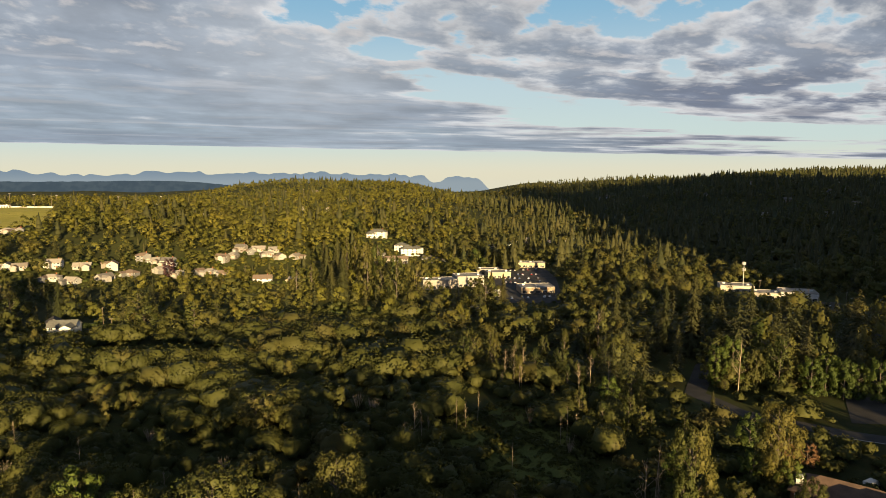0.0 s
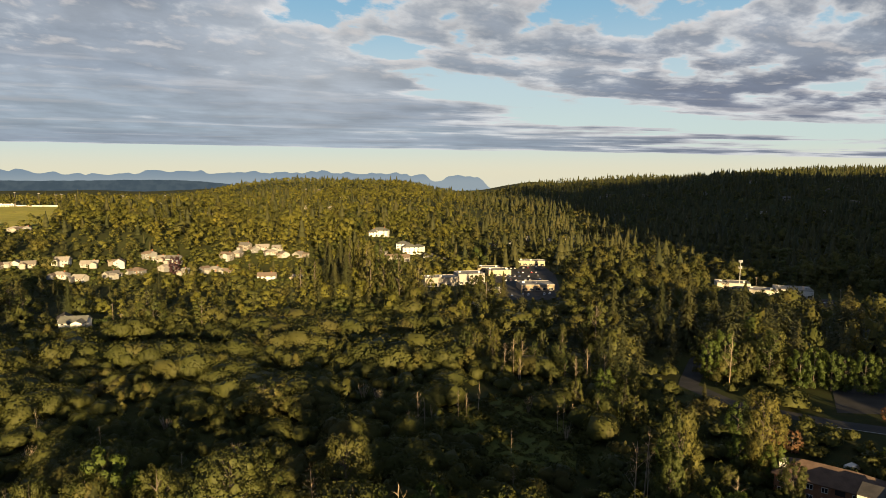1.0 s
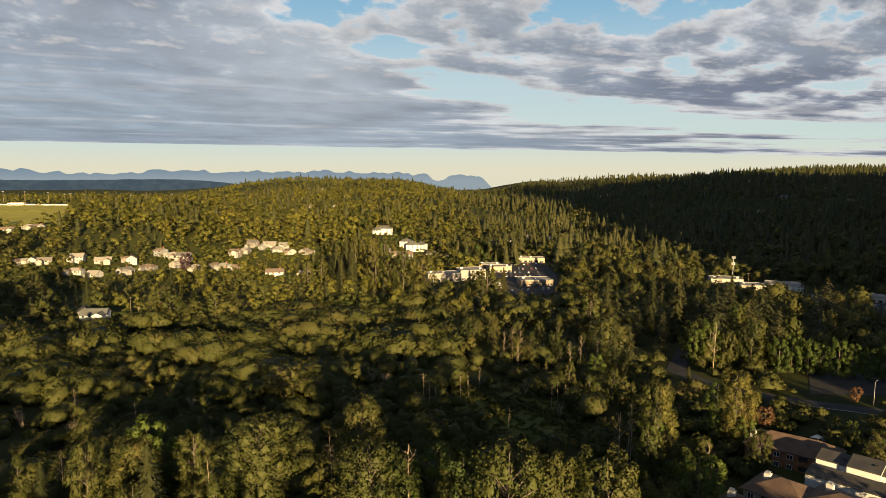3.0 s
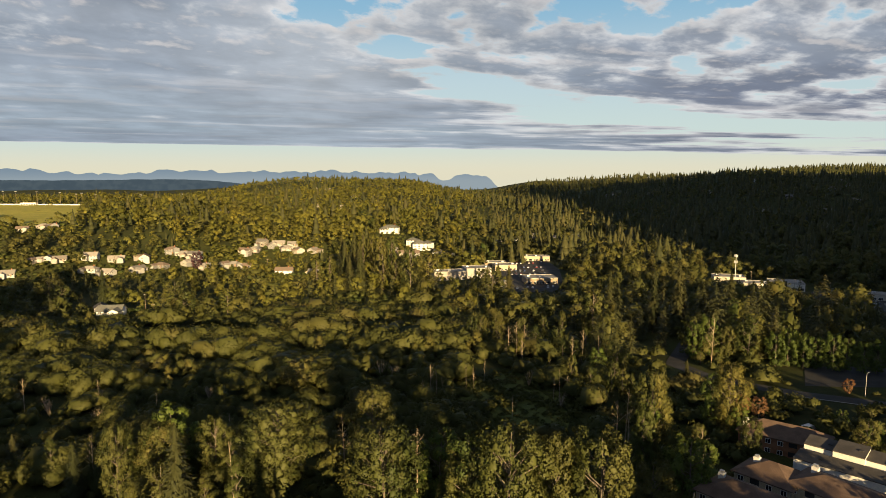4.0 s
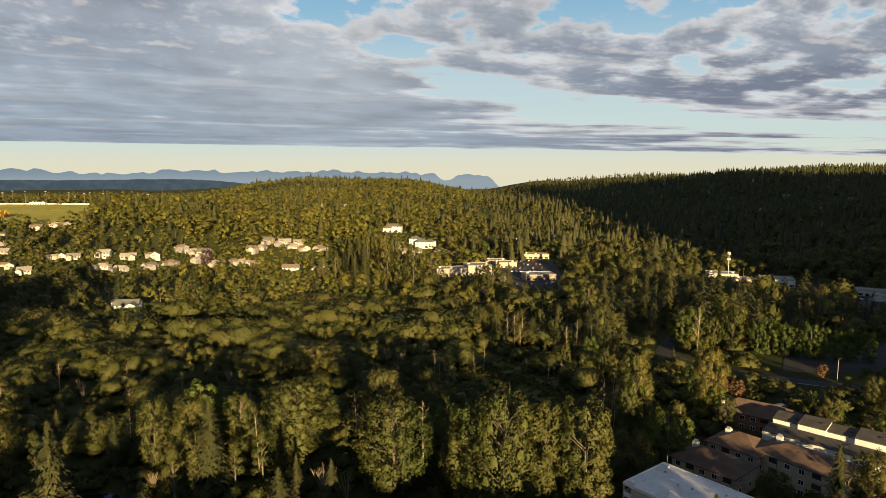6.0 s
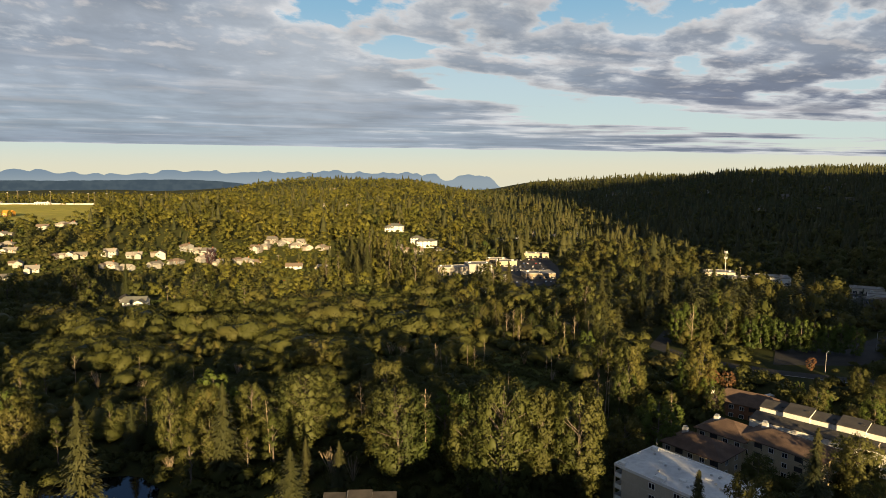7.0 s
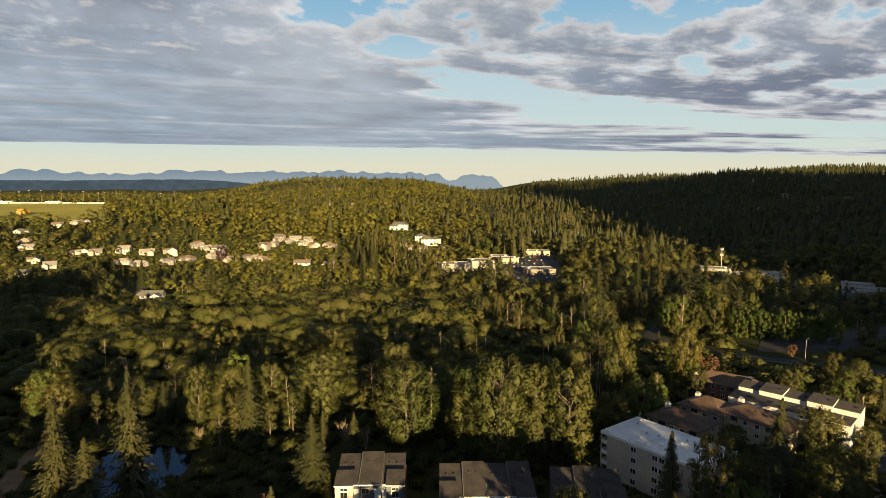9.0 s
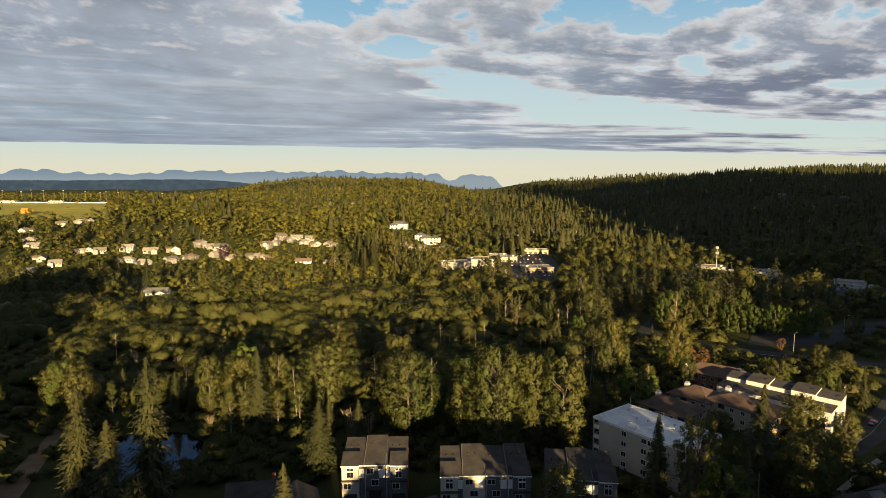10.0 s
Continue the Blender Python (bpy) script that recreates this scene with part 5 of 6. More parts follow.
def roof_hip(name, w, d, eave, ridge, over, mat):
    def make():
        bm = bmesh.new()
        x, y = w / 2 + over, d / 2 + over
        k = max(w / 2 - d / 2, 0.4)
        lo = [bm.verts.new(p) for p in ((-x, -y, eave - 0.18), (x, -y, eave - 0.18), (x, y, eave - 0.18), (-x, y, eave - 0.18))]
        mid = [bm.verts.new((v.co.x, v.co.y, eave + 0.06)) for v in lo]
        a, b = bm.verts.new((-k, 0, ridge)), bm.verts.new((k, 0, ridge))
        bm.faces.new(lo[::-1])
        for i in range(4):
            bm.faces.new((lo[i], lo[(i + 1) % 4], mid[(i + 1) % 4], mid[i]))
        bm.faces.new((mid[0], mid[1], b, a))
        bm.faces.new((mid[1], mid[2], b))
        bm.faces.new((mid[2], mid[3], a, b))
        bm.faces.new((mid[3], mid[0], a))
        return finish(bm, name, mat)
    return shared(("hip", name, w, d, eave, ridge, over, mat.name), make)


def roof_shed(name, x0, x1, y0, z0, y1, z1, mat, over=0.4, thick=0.25):
    """A single slope from the front edge (y0, z0) up to the back edge (y1, z1)."""
    bm = bmesh.new()
    s = (z1 - z0) / (y1 - y0)
    add_prism(bm, [(y0 - over, z0 - over * s), (y1 + over, z1 + over * s), (y1 + over, z1 + over * s + thick), (y0 - over, z0 - over * s + thick)], x0 - over, x1 + over)
    return finish(bm, name, mat)


def walls_gable(w, d, eave, ridge, mat):
    def make():
        bm = bmesh.new()
        add_prism(bm, [(-d / 2, -1.2), (d / 2, -1.2), (d / 2, eave), (0, ridge - 0.05), (-d / 2, eave)], -w / 2, w / 2)
        return finish(bm, "wall", mat)
    return shared(("walls", w, d, eave, ridge, mat.name), make)


def walls_box(w, d, t, mat, name="wall"):
    def make():
        bm = bmesh.new()
        add_box(bm, -w / 2, w / 2, -d / 2, d / 2, -1.5, t)
        return finish(bm, name, mat)
    return shared(("wbox", w, d, t, mat.name, name), make)


HOUSE_LABELS = ("two-storey suburban house with pale siding and a gable roof", "single-storey suburban house with pale siding and a low roof")


def house(x, y, turn, w=13.0, d=9.0, floors=2, wall=None, roof=None, hip=False, label="", wing=True, seed=0):
    r = random.Random(seed * 13 + int(x * 3 + y))
    wall, roof = wall or HOUSE_WALL, roof or HOUSE_ROOF
    ob = thing("house", x, y, turn, label or HOUSE_LABELS[floors < 2], "house", "houses beside the wetland")
    eave = 2.55 * floors
    ridge = eave + d * 0.30
    part("wall", walls_box(w, d, eave, wall) if hip else walls_gable(w, d, eave, ridge, wall), ob)
    part("roof", (roof_hip if hip else roof_gable)("roof", w, d, eave, ridge, 0.55, roof), ob)
    if wing:
        ww, wd, we = w * 0.42, d * 0.55, 2.75 * max(1, floors - r.randrange(2))
        s = r.choice((-1, 1))
        m = pose(s * (w - ww) / 2, -(d + wd) / 2 + 1.0, 0, 0, 0, 90)
        part("wall", walls_gable(wd + 2, ww, we, we + ww * 0.24, wall), ob, m)
        part("roof", roof_gable("roof", wd + 2, ww, we, we + ww * 0.24, 0.45, roof), ob, m)
        part("garage_door", box_mesh("garage_door", ww * 0.62, 0.1, 2.2, CONCRETE), ob, pose(s * (w - ww) / 2, -(d + 2 * wd) / 2 - 0.02, 0))
        free = [-s * w * 0.12, -s * w * 0.36]
    else:
        free = [-w * 0.34, -w * 0.05, w * 0.3]
    for f in range(floors):
        for q in free:
            window(ob, q, -d / 2, 0.95 + 2.75 * f, 0, 1.6, 1.25)
        window(ob, w / 2, -d * 0.18, 0.95 + 2.75 * f, 90, 1.2, 1.2)
        window(ob, -w / 2, d * 0.15, 0.95 + 2.75 * f, -90, 1.2, 1.2)
    part("door", box_mesh("door", 0.95, 0.09, 2.05, RED_WOOD), ob, pose(free[0] + 1.7, -d / 2 - 0.02, 0))
    if r.random() < 0.5:
        part("chimney", box_mesh("chimney", 0.8, 0.7, ridge + 0.9, BRICK), ob, pose(w * 0.25, d * 0.18, 0))
    return ob


def shop(x, y, turn, w, d, t, wall=None, roof=None, label="low flat-roofed shop with pale walls", name="shop", bays=5):
    ob = thing(name, x, y, turn, label, "shop", "shops of the valley")
    wall = wall or SHOP_WALL
    part("wall", walls_box(w, d, t - 0.6, wall), ob)
    part("roof", box_mesh("roof", w - 0.5, d - 0.5, 0.25, roof or TAR_ROOF), ob, pose(0, 0, t - 0.6))

    def rim():
        bm = bmesh.new()
        for a in (-1, 1):
            add_box(bm, -w / 2 - 0.05, w / 2 + 0.05, a * d / 2 - 0.15, a * d / 2 + 0.15, t - 0.6, t)
            add_box(bm, a * w / 2 - 0.15, a * w / 2 + 0.15, -d / 2 + 0.15, d / 2 - 0.15, t - 0.6, t)
        return finish(bm, "parapet", CONCRETE)
    part("parapet", rim(), ob)
    for i in range(bays):
        q = -w / 2 + w * (i + 0.5) / bays
        window(ob, q, -d / 2, 0.4, 0, w / bays * 0.62, 2.0, 2)
    for i in range(max(2, int(w / 14))):
        part("roof_unit", box_mesh("roof_unit", 2.0, 1.6, 1.2, STEEL, 0.05), ob, pose(-w * 0.35 + i * w * 0.7 / max(1, int(w / 14)), d * 0.12 * (-1) ** i, t - 0.35))
    return ob


def white_block():
    """Four-storey apartment block with a white flat roof."""
    L, W, T = 29.6, 16.4, 12.0
    ob = thing("apartment_block", 54.4, 75.8, -51, "four-storey cream apartment block with a white flat roof", "apartment building", z=0.0)
    bm = bmesh.new()
    cut = 3.0  # depth of the corner balconies
    add_box(bm, -L / 2 + 2.2, L / 2 - 2.2, -W / 2, W / 2, -1.5, T - 0.5)
    add_box(bm, -L / 2, -L / 2 + 2.2, -W / 2 + cut, W / 2 - cut, -1.5, T - 0.5)
    add_box(bm, L / 2 - 2.2, L / 2, -W / 2 + cut, W / 2 - cut, -1.5, T - 0.5)
    part("wall", finish(bm, "wall", CREAM), ob)
    bm = bmesh.new()
    add_box(bm, -L / 2, L / 2, -W / 2, W / 2, T - 0.5, T - 0.12)
    part("roof", finish(bm, "roof", MEMBRANE), ob, label="white membrane roof")
    for i, (a, b, c, d) in enumerate(((-L / 2, L / 2, -W / 2 - 0.1, -W / 2 + 0.2), (-L / 2, L / 2, W / 2 - 0.2, W / 2 + 0.1), (-L / 2 - 0.1, -L / 2 + 0.2, -W / 2 + 0.2, W / 2 - 0.2), (L / 2 - 0.2, L / 2 + 0.1, -W / 2 + 0.2, W / 2 - 0.2))):
        bm = bmesh.new()
        add_box(bm, a, b, c, d, T - 0.55, T + 0.12)
        part("parapet", finish(bm, "parapet", TRIM), ob)
    for sx in (-1, 1):
        for sy in (-1, 1):
            cx, cy = sx * (L / 2 - 1.1), sy * (W / 2 - cut / 2)
            for f in range(4):
                z = 0.2 + 2.9 * f
                part("balcony_floor", box_mesh("balcony_floor", 2.2, cut, 0.2, CREAM), ob, pose(cx, cy, z - 0.2))
                if f:
                    part("railing", box_mesh("railing", 2.2, 0.06, 1.05, TRIM), ob, pose(cx, sy * (W / 2 - 0.05), z))
                    part("railing", box_mesh("railing", 0.06, cut - 0.1, 1.05, TRIM), ob, pose(sx * (L / 2 - 0.05), cy, z))
                part("balcony_door", box_mesh("balcony_door", 0.06, 1.9, 2.1, GLASS), ob, pose(sx * (L / 2 - 2.17), cy, z))
            part("post", box_mesh("post", 0.3, 0.3, T - 0.6, CREAM), ob, pose(sx * (L / 2 - 0.15), sy * (W / 2 - 0.15), 0))
    for f in range(4):
        z = 1.0 + 2.9 * f
        for q in (-4.2, 2.2, 4.2, 8.2):
            window(ob, q, -W / 2, z, 0, 1.5, 1.3)
        for q in (-8.5, -2.0, 4.5, 9.0):
            window(ob, q, W / 2, z, 180, 1.5, 1.3)
        for q in (-3.2, -1.2, 1.6, 3.6):
            window(ob, L / 2, q, z, 90, 1.35, 1.5)
            window(ob, -L / 2, q, z, -90, 1.35, 1.5)
    for f in range(3):
        bm = bmesh.new()
        add_box(bm, -L / 2 + 2.2, L / 2 - 2.2, -W / 2 - 0.05, -W / 2, 2.85 + 2.9 * f, 3.0 + 2.9 * f)
        part("belt_course", finish(bm, "belt_course", BEIGE), ob)
    r = random.Random(3)
    for i in range(16):
        part("roof_vent", box_mesh("roof_vent", 0.5, 0.5, 0.45, STEEL, 0.06), ob, pose(r.uniform(-12, 12), r.uniform(-6, 6), T - 0.12))
    for x, y, w, d, t in ((-3.0, -6.6, 2.4, 1.8, 0.9), (-13.2, 6.5, 1.6, 1.2, 0.8), (-13.4, -6.8, 1.5, 1.1, 0.6), (11, 3, 1.0, 1.0, 0.9), (4, 2, 1.6, 0.9, 0.4), (-8, 1.5, 1.4, 1.0, 0.4), (0.5, -3, 1.5, 1.0, 0.4)):
        part("roof_hatch", box_mesh("roof_hatch", w, d, t, TRIM, 0.05), ob, pose(x, y, T - 0.12))
    part("antenna", shared("antenna", lambda: raw_mesh("antenna", *tube((0, 0, 0), (0, 0, 3.0), 0.07, 0.04), [STEEL])), ob, pose(-13.0, 6.8, T))


def hip_block(x, y, turn, w, d, eave, ridge, wall, label, chimneys=(), z=0.0, floors=2, roof=None):
    """Long low apartment building with a hipped roof."""
    ob = thing("apartment_house", x, y, turn, label, "apartment building", "apartment houses beside the street", z=z)
    part("wall", walls_box(w, d, eave, wall), ob)
    part("roof", roof_hip("roof", w, d, eave, ridge, 0.7, roof or BROWN_ROOF), ob)
    n = max(3, int(w / 3.2))
    for f in range(floors):
        for i in range(n):
            q = -w / 2 + w * (i + 0.5) / n
            base = eave - 2.0 - 2.8 * (floors - 1 - f)
            if i % 3 == 1:
                # flat dark panel: the shade of a balcony painted on an uncut wall
                part("balcony_recess", box_mesh("balcony_recess", 2.2, 0.12, 2.0, DARK), ob, pose(q, -d / 2, base - 0.5))
                part("railing", box_mesh("railing", 2.3, 0.12, 0.9, wall), ob, pose(q, -d / 2 - 0.5, base - 0.6))
            else:
                window(ob, q, -d / 2, base, 0, 1.3, 1.25)
            window(ob, q, d / 2, base, 180, 1.3, 1.25)
        for q in (-d * 0.22, d * 0.22):
            window(ob, w / 2, q, eave - 2.0 - 2.8 * (floors - 1 - f), 90, 1.3, 1.25)
            window(ob, -w / 2, q, eave - 2.0 - 2.8 * (floors - 1 - f), -90, 1.3, 1.25)
    for cx, cy in chimneys:
        c = part("chimney", box_mesh("chimney", 1.5, 1.2, 2.6, WHITE), ob, pose(cx, cy, eave + 0.3), "white boxed chimney")
        part("chimney_cap", box_mesh("chimney_cap", 1.0, 0.8, 0.5, STEEL), c, pose(0, 0, 2.6))
    return ob


def sawtooth_row(x, y, turn, units, step, depth, label, z=0.0, drop=0.0, clerestory=True):
    """Row of white apartments whose roofs step like saw teeth."""
    ob = thing("apartment_row", x, y, turn, label, "apartment building", "apartment houses beside the street", z=z)
    n0 = -units * step / 2
    for i in range(units):
        x0, x1 = n0 + i * step, n0 + (i + 1) * step
        jut = 1.5 if i % 2 and drop == 0 else 0.0
        y0, y1 = -depth / 2 - jut, depth / 2
        lo, hi = 9.3 + drop + 0.7 * (i % 2) * (drop == 0), 10.1 + drop + 0.7 * (i % 2) * (drop == 0)
        bm = bmesh.new()
        add_prism(bm, [(y0, -1.5), (y1, -1.5), (y1, hi), (y0, lo)], x0 + 0.004, x1 - 0.004)
        part("wall", finish(bm, "wall", WHITE), ob)
        part("roof", roof_shed("roof", x0 + 0.25, x1 - 0.25, y0, lo, y1, hi, SLATE_ROOF, 0.3), ob)
        part("skylight", box_mesh("skylight", 1.0, 1.0, 0.3, DARK, 0.05), ob, pose(x0 + step * 0.8, (y0 + y1) / 2, (hi + lo) / 2 + 0.15))
        if clerestory:
            part("wood_panel", box_mesh("wood_panel", step * 0.36, 0.1, 2.2, RED_WOOD), ob, pose(x0 + step * 0.22, y0 - 0.03, 4.9 + drop))
        for f in range(3):
            window(ob, x0 + step * 0.66, y0, 0.3 + 2.4 * f + drop * 0.5, 0, 1.7, 1.2)
            window(ob, x0 + step * 0.5, y1, 1.0 + 2.2 * f, 180, 1.3, 1.2)
        if i == units - 1:
            for f in range(3):
                window(ob, x1, 0.5, 1.0 + 2.75 * f, 90, 1.2, 1.3)
    return ob


def townhouse_row(x, y, turn, units, label, z=0.0):
    """Row of three-storey grey townhouses under single-slope roofs, with gables at the ends jutting forward."""
    step, d = 5.4, 11.0
    ob = thing("townhouse_row", x, y, turn, label, "townhouse", "townhouses below the woods", z=z)
    n0 = -units * step / 2
    for i in range(units):
        x0, x1 = n0 + i * step, n0 + (i + 1) * step
        end = i in (0, units - 1)
        jut, w0, w1 = (1.8, x0, x1) if end else (0.0, x0, x1)
        if i == 0:
            w1 = x0 + 4.2
        if i == units - 1:
            w0 = x1 - 4.2
        y0 = -d / 2
        front, back = 9.0, 11.2 + 0.5 * (i % 2)
        bm = bmesh.new()
        add_prism(bm, [(y0, -1.5), (d / 2, -1.5), (d / 2, back), (y0, front)], x0 + 0.004, x1 - 0.004)
        part("wall", finish(bm, "wall", BEIGE if i == 1 and units > 3 else GREY), ob)
        part("roof", roof_shed("roof", x0 + 0.35, x1 - 0.35, y0, front, d / 2, back, DARK_ROOF), ob)
        part("eave_trim", box_mesh("eave_trim", step - 0.1, 0.12, 0.22, TRIM), ob, pose((x0 + x1) / 2, y0 - 0.47, front - 0.10))
        if end:
            bm = bmesh.new()
            add_box(bm, w0 + 0.02, w1 - 0.02, y0 - jut, y0, -1.5, front + 0.7)
            part("bay", finish(bm, "bay", BEIGE if i == 0 else GREY), ob)
            part("roof", roof_shed("roof", w0 + 0.3, w1 - 0.3, y0 - jut, front + 0.7, y0 + 3.0, front + 1.7, DARK_ROOF, 0.45), ob)
            part("eave_trim", box_mesh("eave_trim", w1 - w0 + 0.3, 0.12, 0.24, TRIM), ob, pose((w0 + w1) / 2, y0 - jut - 0.5, front + 0.55))
            mid, yy = (w0 + w1) / 2, y0 - jut
            window(ob, mid, yy, 6.6, 0, 1.6, 1.4)
            window(ob, mid, yy, 8.35, 0, 1.6, 0.6)
            window(ob, mid - 0.7, yy, 3.6, 0, 1.7, 1.4)
            part("ledge", box_mesh("ledge", w1 - w0 + 0.2, 0.8, 0.25, DARK_ROOF), ob, pose(mid, yy - 0.3, 5.7))
            part("garage_door", box_mesh("garage_door", 3.2, 0.1, 2.2, DARK), ob, pose(mid, yy - 0.02, 0.1))
        else:
            mid, yy = (x0 + x1) / 2, y0
            window(ob, mid - 1.2, yy, 6.7, 0, 1.7, 1.3)
            window(ob, mid + 1.3, yy, 6.9, 0, 0.8, 0.9)
            window(ob, mid, yy, 3.7, 0, 1.8, 1.4)
            part("garage_door", box_mesh("garage_door", 3.0, 0.1, 2.2, DARK), ob, pose(mid, yy - 0.02, 0.1))
            part("porch_roof", box_mesh("porch_roof", step * 0.8, 1.4, 0.2, DARK_ROOF), ob, pose(mid, yy - 0.6, 2.9))
        part("accent_panel", box_mesh("accent_panel", 1.5, 0.08, 2.3, TRIM), ob, pose(x1 - 0.95 if not end else (x0 + x1) / 2 + (1.9 if i == 0 else -1.9), y0 - 0.05, 5.6), "white wall panel")
        part("downpipe", shared("downpipe", lambda: raw_mesh("downpipe", *tube((0, 0, 0), (0, 0, 8.6), 0.06, 0.06), [TRIM])), ob, pose(x0 + 0.25, y0 - 0.1, 0.2))
        for q in (1.6, 3.4):
            part("roof_vent", box_mesh("roof_vent", 0.3, 0.3, 0.35, DARK, 0.03), ob, pose(x0 + q, 1.5 + 0.4 * (i % 2), front + (back - front) * (1.5 + d / 2) / d + 0.3))
        if i:
            bm = bmesh.new()
            s = (back - front) / d
            add_prism(bm, [(y0 - 0.3, front - 0.3 * s + 0.1), (d / 2, back + 0.1), (d / 2, back + 0.42), (y0 - 0.3, front - 0.3 * s + 0.42)], x0 - 0.09, x0 + 0.09)
            part("party_wall", finish(bm, "party_wall", GREY), ob)
    bm = bmesh.new()
    add_prism(bm, [(-d / 2 + 0.3, -1.5), (d / 2 - 0.6, -1.5), (d / 2 - 0.6, 8.8), (-d / 2 + 0.3, 8.0)], -n0, -n0 + 0.12)
    part("end_cladding", finish(bm, "end_cladding", BRICK), ob, label="red brick end cladding")
    return ob


def build_near_buildings():
    white_block()
    hip_block(92.5, 103.5, -54, 22, 12, 8.2, 10.7, TAN, "three-storey tan apartment house with a brown hipped roof", ((-8, 2),), floors=3)
    hip_block(81, 115, -50, 14, 12, 7.4, 10.4, TAN, "tan apartment house with a brown hipped roof and chimney", ((-4, 0),))
    hip_block(69, 105, -50, 17, 12, 6.8, 9.8, TAN, "tan apartment house with white chimneys under brown shingles", ((-6, 1.5),))
    sawtooth_row(111, 118, -44, 5, 7.2, 5.2, "row of white apartments with stepped grey roofs and wooden panels")
    sawtooth_row(105, 112.3, -46, 5, 7.2, 5.2, "lower row of white apartments with one long grey roof", drop=-1.7, clerestory=False)
    ob = hip_block(99, 144, -38, 23, 11, 5.8, 9.0, RED_WOOD, "dark brown fourplex with a weathered brown roof", ((-10, -3),))
    townhouse_row(-21.3, 62, 3, 3, "three joined grey townhouses with beige and white bays")
    townhouse_row(6.2, 57, 2, 4, "four joined grey townhouses under charcoal single-slope roofs")
    townhouse_row(29.5, 55, -4, 3, "three joined grey townhouses with a brick end wall")
    dark = dict(wall=GREY, roof=DARK_ROOF)
    house(-48, 49, 12, 14, 10, 2, label="grey house with a complex charcoal roof and brick chimney", **dark)
    house(-37, 44, -70, 12, 9, 2, label="grey house with a charcoal gable roof and white gable end", **dark)
    house(-62, 38, 8, 15, 9, 2, label="low house with a charcoal roof beside the pond", **dark)
    house(-11, 39, 30, 13, 10, 2, label="grey house with a charcoal roof below the townhouses", **dark)
    house(9, 36, -8, 13, 10, 2, label="grey house with charcoal gables and white edges", **dark)
    house(31, 33, 20, 13, 9, 2, label="house with a charcoal roof and white gable edges", **dark)
    house(88, 44, 25, 12, 9, 2, label="beige house with steep white-edged gables", wall=BEIGE, roof=DARK_ROOF)
    house(103, 50, 25, 10, 9, 2, label="beige house with steep white-edged gables by the street", wall=BEIGE, roof=DARK_ROOF)


build_near_buildings()


def build_left_houses():
    house(-222, 361, 10, 15, 10, 2, label="two-storey white house with a low grey roof above the meadow", wall=WHITE, roof=MOSS_ROOF)
    house(-236, 374, -60, 9, 8, 2, label="dark house with a steep white-edged gable", wall=GREY, roof=DARK_ROOF, wing=False)
    house(-163, 562, 6, 16, 9, 2, label="two-storey white house above a lawn", wall=WHITE, wing=False)
    house(-135, 567, -14, 11, 8, 1, label="tan house with a low roof beside a lawn", wall=TAN)
    r = random.Random(8)
    for i, (x, y) in enumerate(HOUSES):
        house(x, y, r.choice((8, -12, 70, -65, 25, 95)) + r.uniform(-8, 8), r.uniform(10.5, 14.5), r.uniform(7.5, 9.5), 2 if i in (0, 2, 9, 11, 12, 22) else 1, hip=i % 4 == 1, seed=i)
    for x, y in ((-60, 700), (-45, 692), (-72, 712), (-18, 720), (-5, 705), (12, 735), (-330, 868), (-345, 880), (-140, 820), (-165, 860)):
        house(x, y, r.uniform(-40, 40), r.uniform(10, 13), 9, 1 + (y < 700), seed=int(y))
    # pale blocks on the slope
    for x, y, a, w, d, f in ((-83, 795, -8, 22, 12, 3), (-42, 735, 10, 17, 12, 3), (-50, 745, -15, 14, 11, 3), (-32, 742, -30, 12, 11, 3), (-92, 790, 20, 12, 11, 2)):
        house(x, y, a, w, d, f, wall=WHITE, roof=MOSS_ROOF, hip=True, label="sunlit white apartment house on the wooded slope", wing=False)
    house(-600, 770, 0, 13, 9, 2, wall=ORANGE, roof=ORANGE, label="bright orange house below the sports field", wing=False)
    # roofs that show among the trees of the hills
    r = random.Random(12)
    for x, y in ((-380, 1500), (-340, 1540), (-450, 1490), (-300, 1480), (-200, 1250), (-230, 1010), (-180, 1000), (-500, 1100), (576, 1385), (560, 1400), (470, 1480), (537, 1060), (610, 1000), (690, 1060), (640, 1180), (760, 1250), (820, 1300), (700, 960), (400, 1600), (420, 1630), (880, 1420), (730, 1500), (90, 830), (120, 860), (60, 800), (140, 850), (175, 880)):
        house(x, y, r.uniform(-30, 30), 13, 10, 2, label="pale house half hidden by trees on the hill", wing=False, seed=int(x))


build_left_houses()


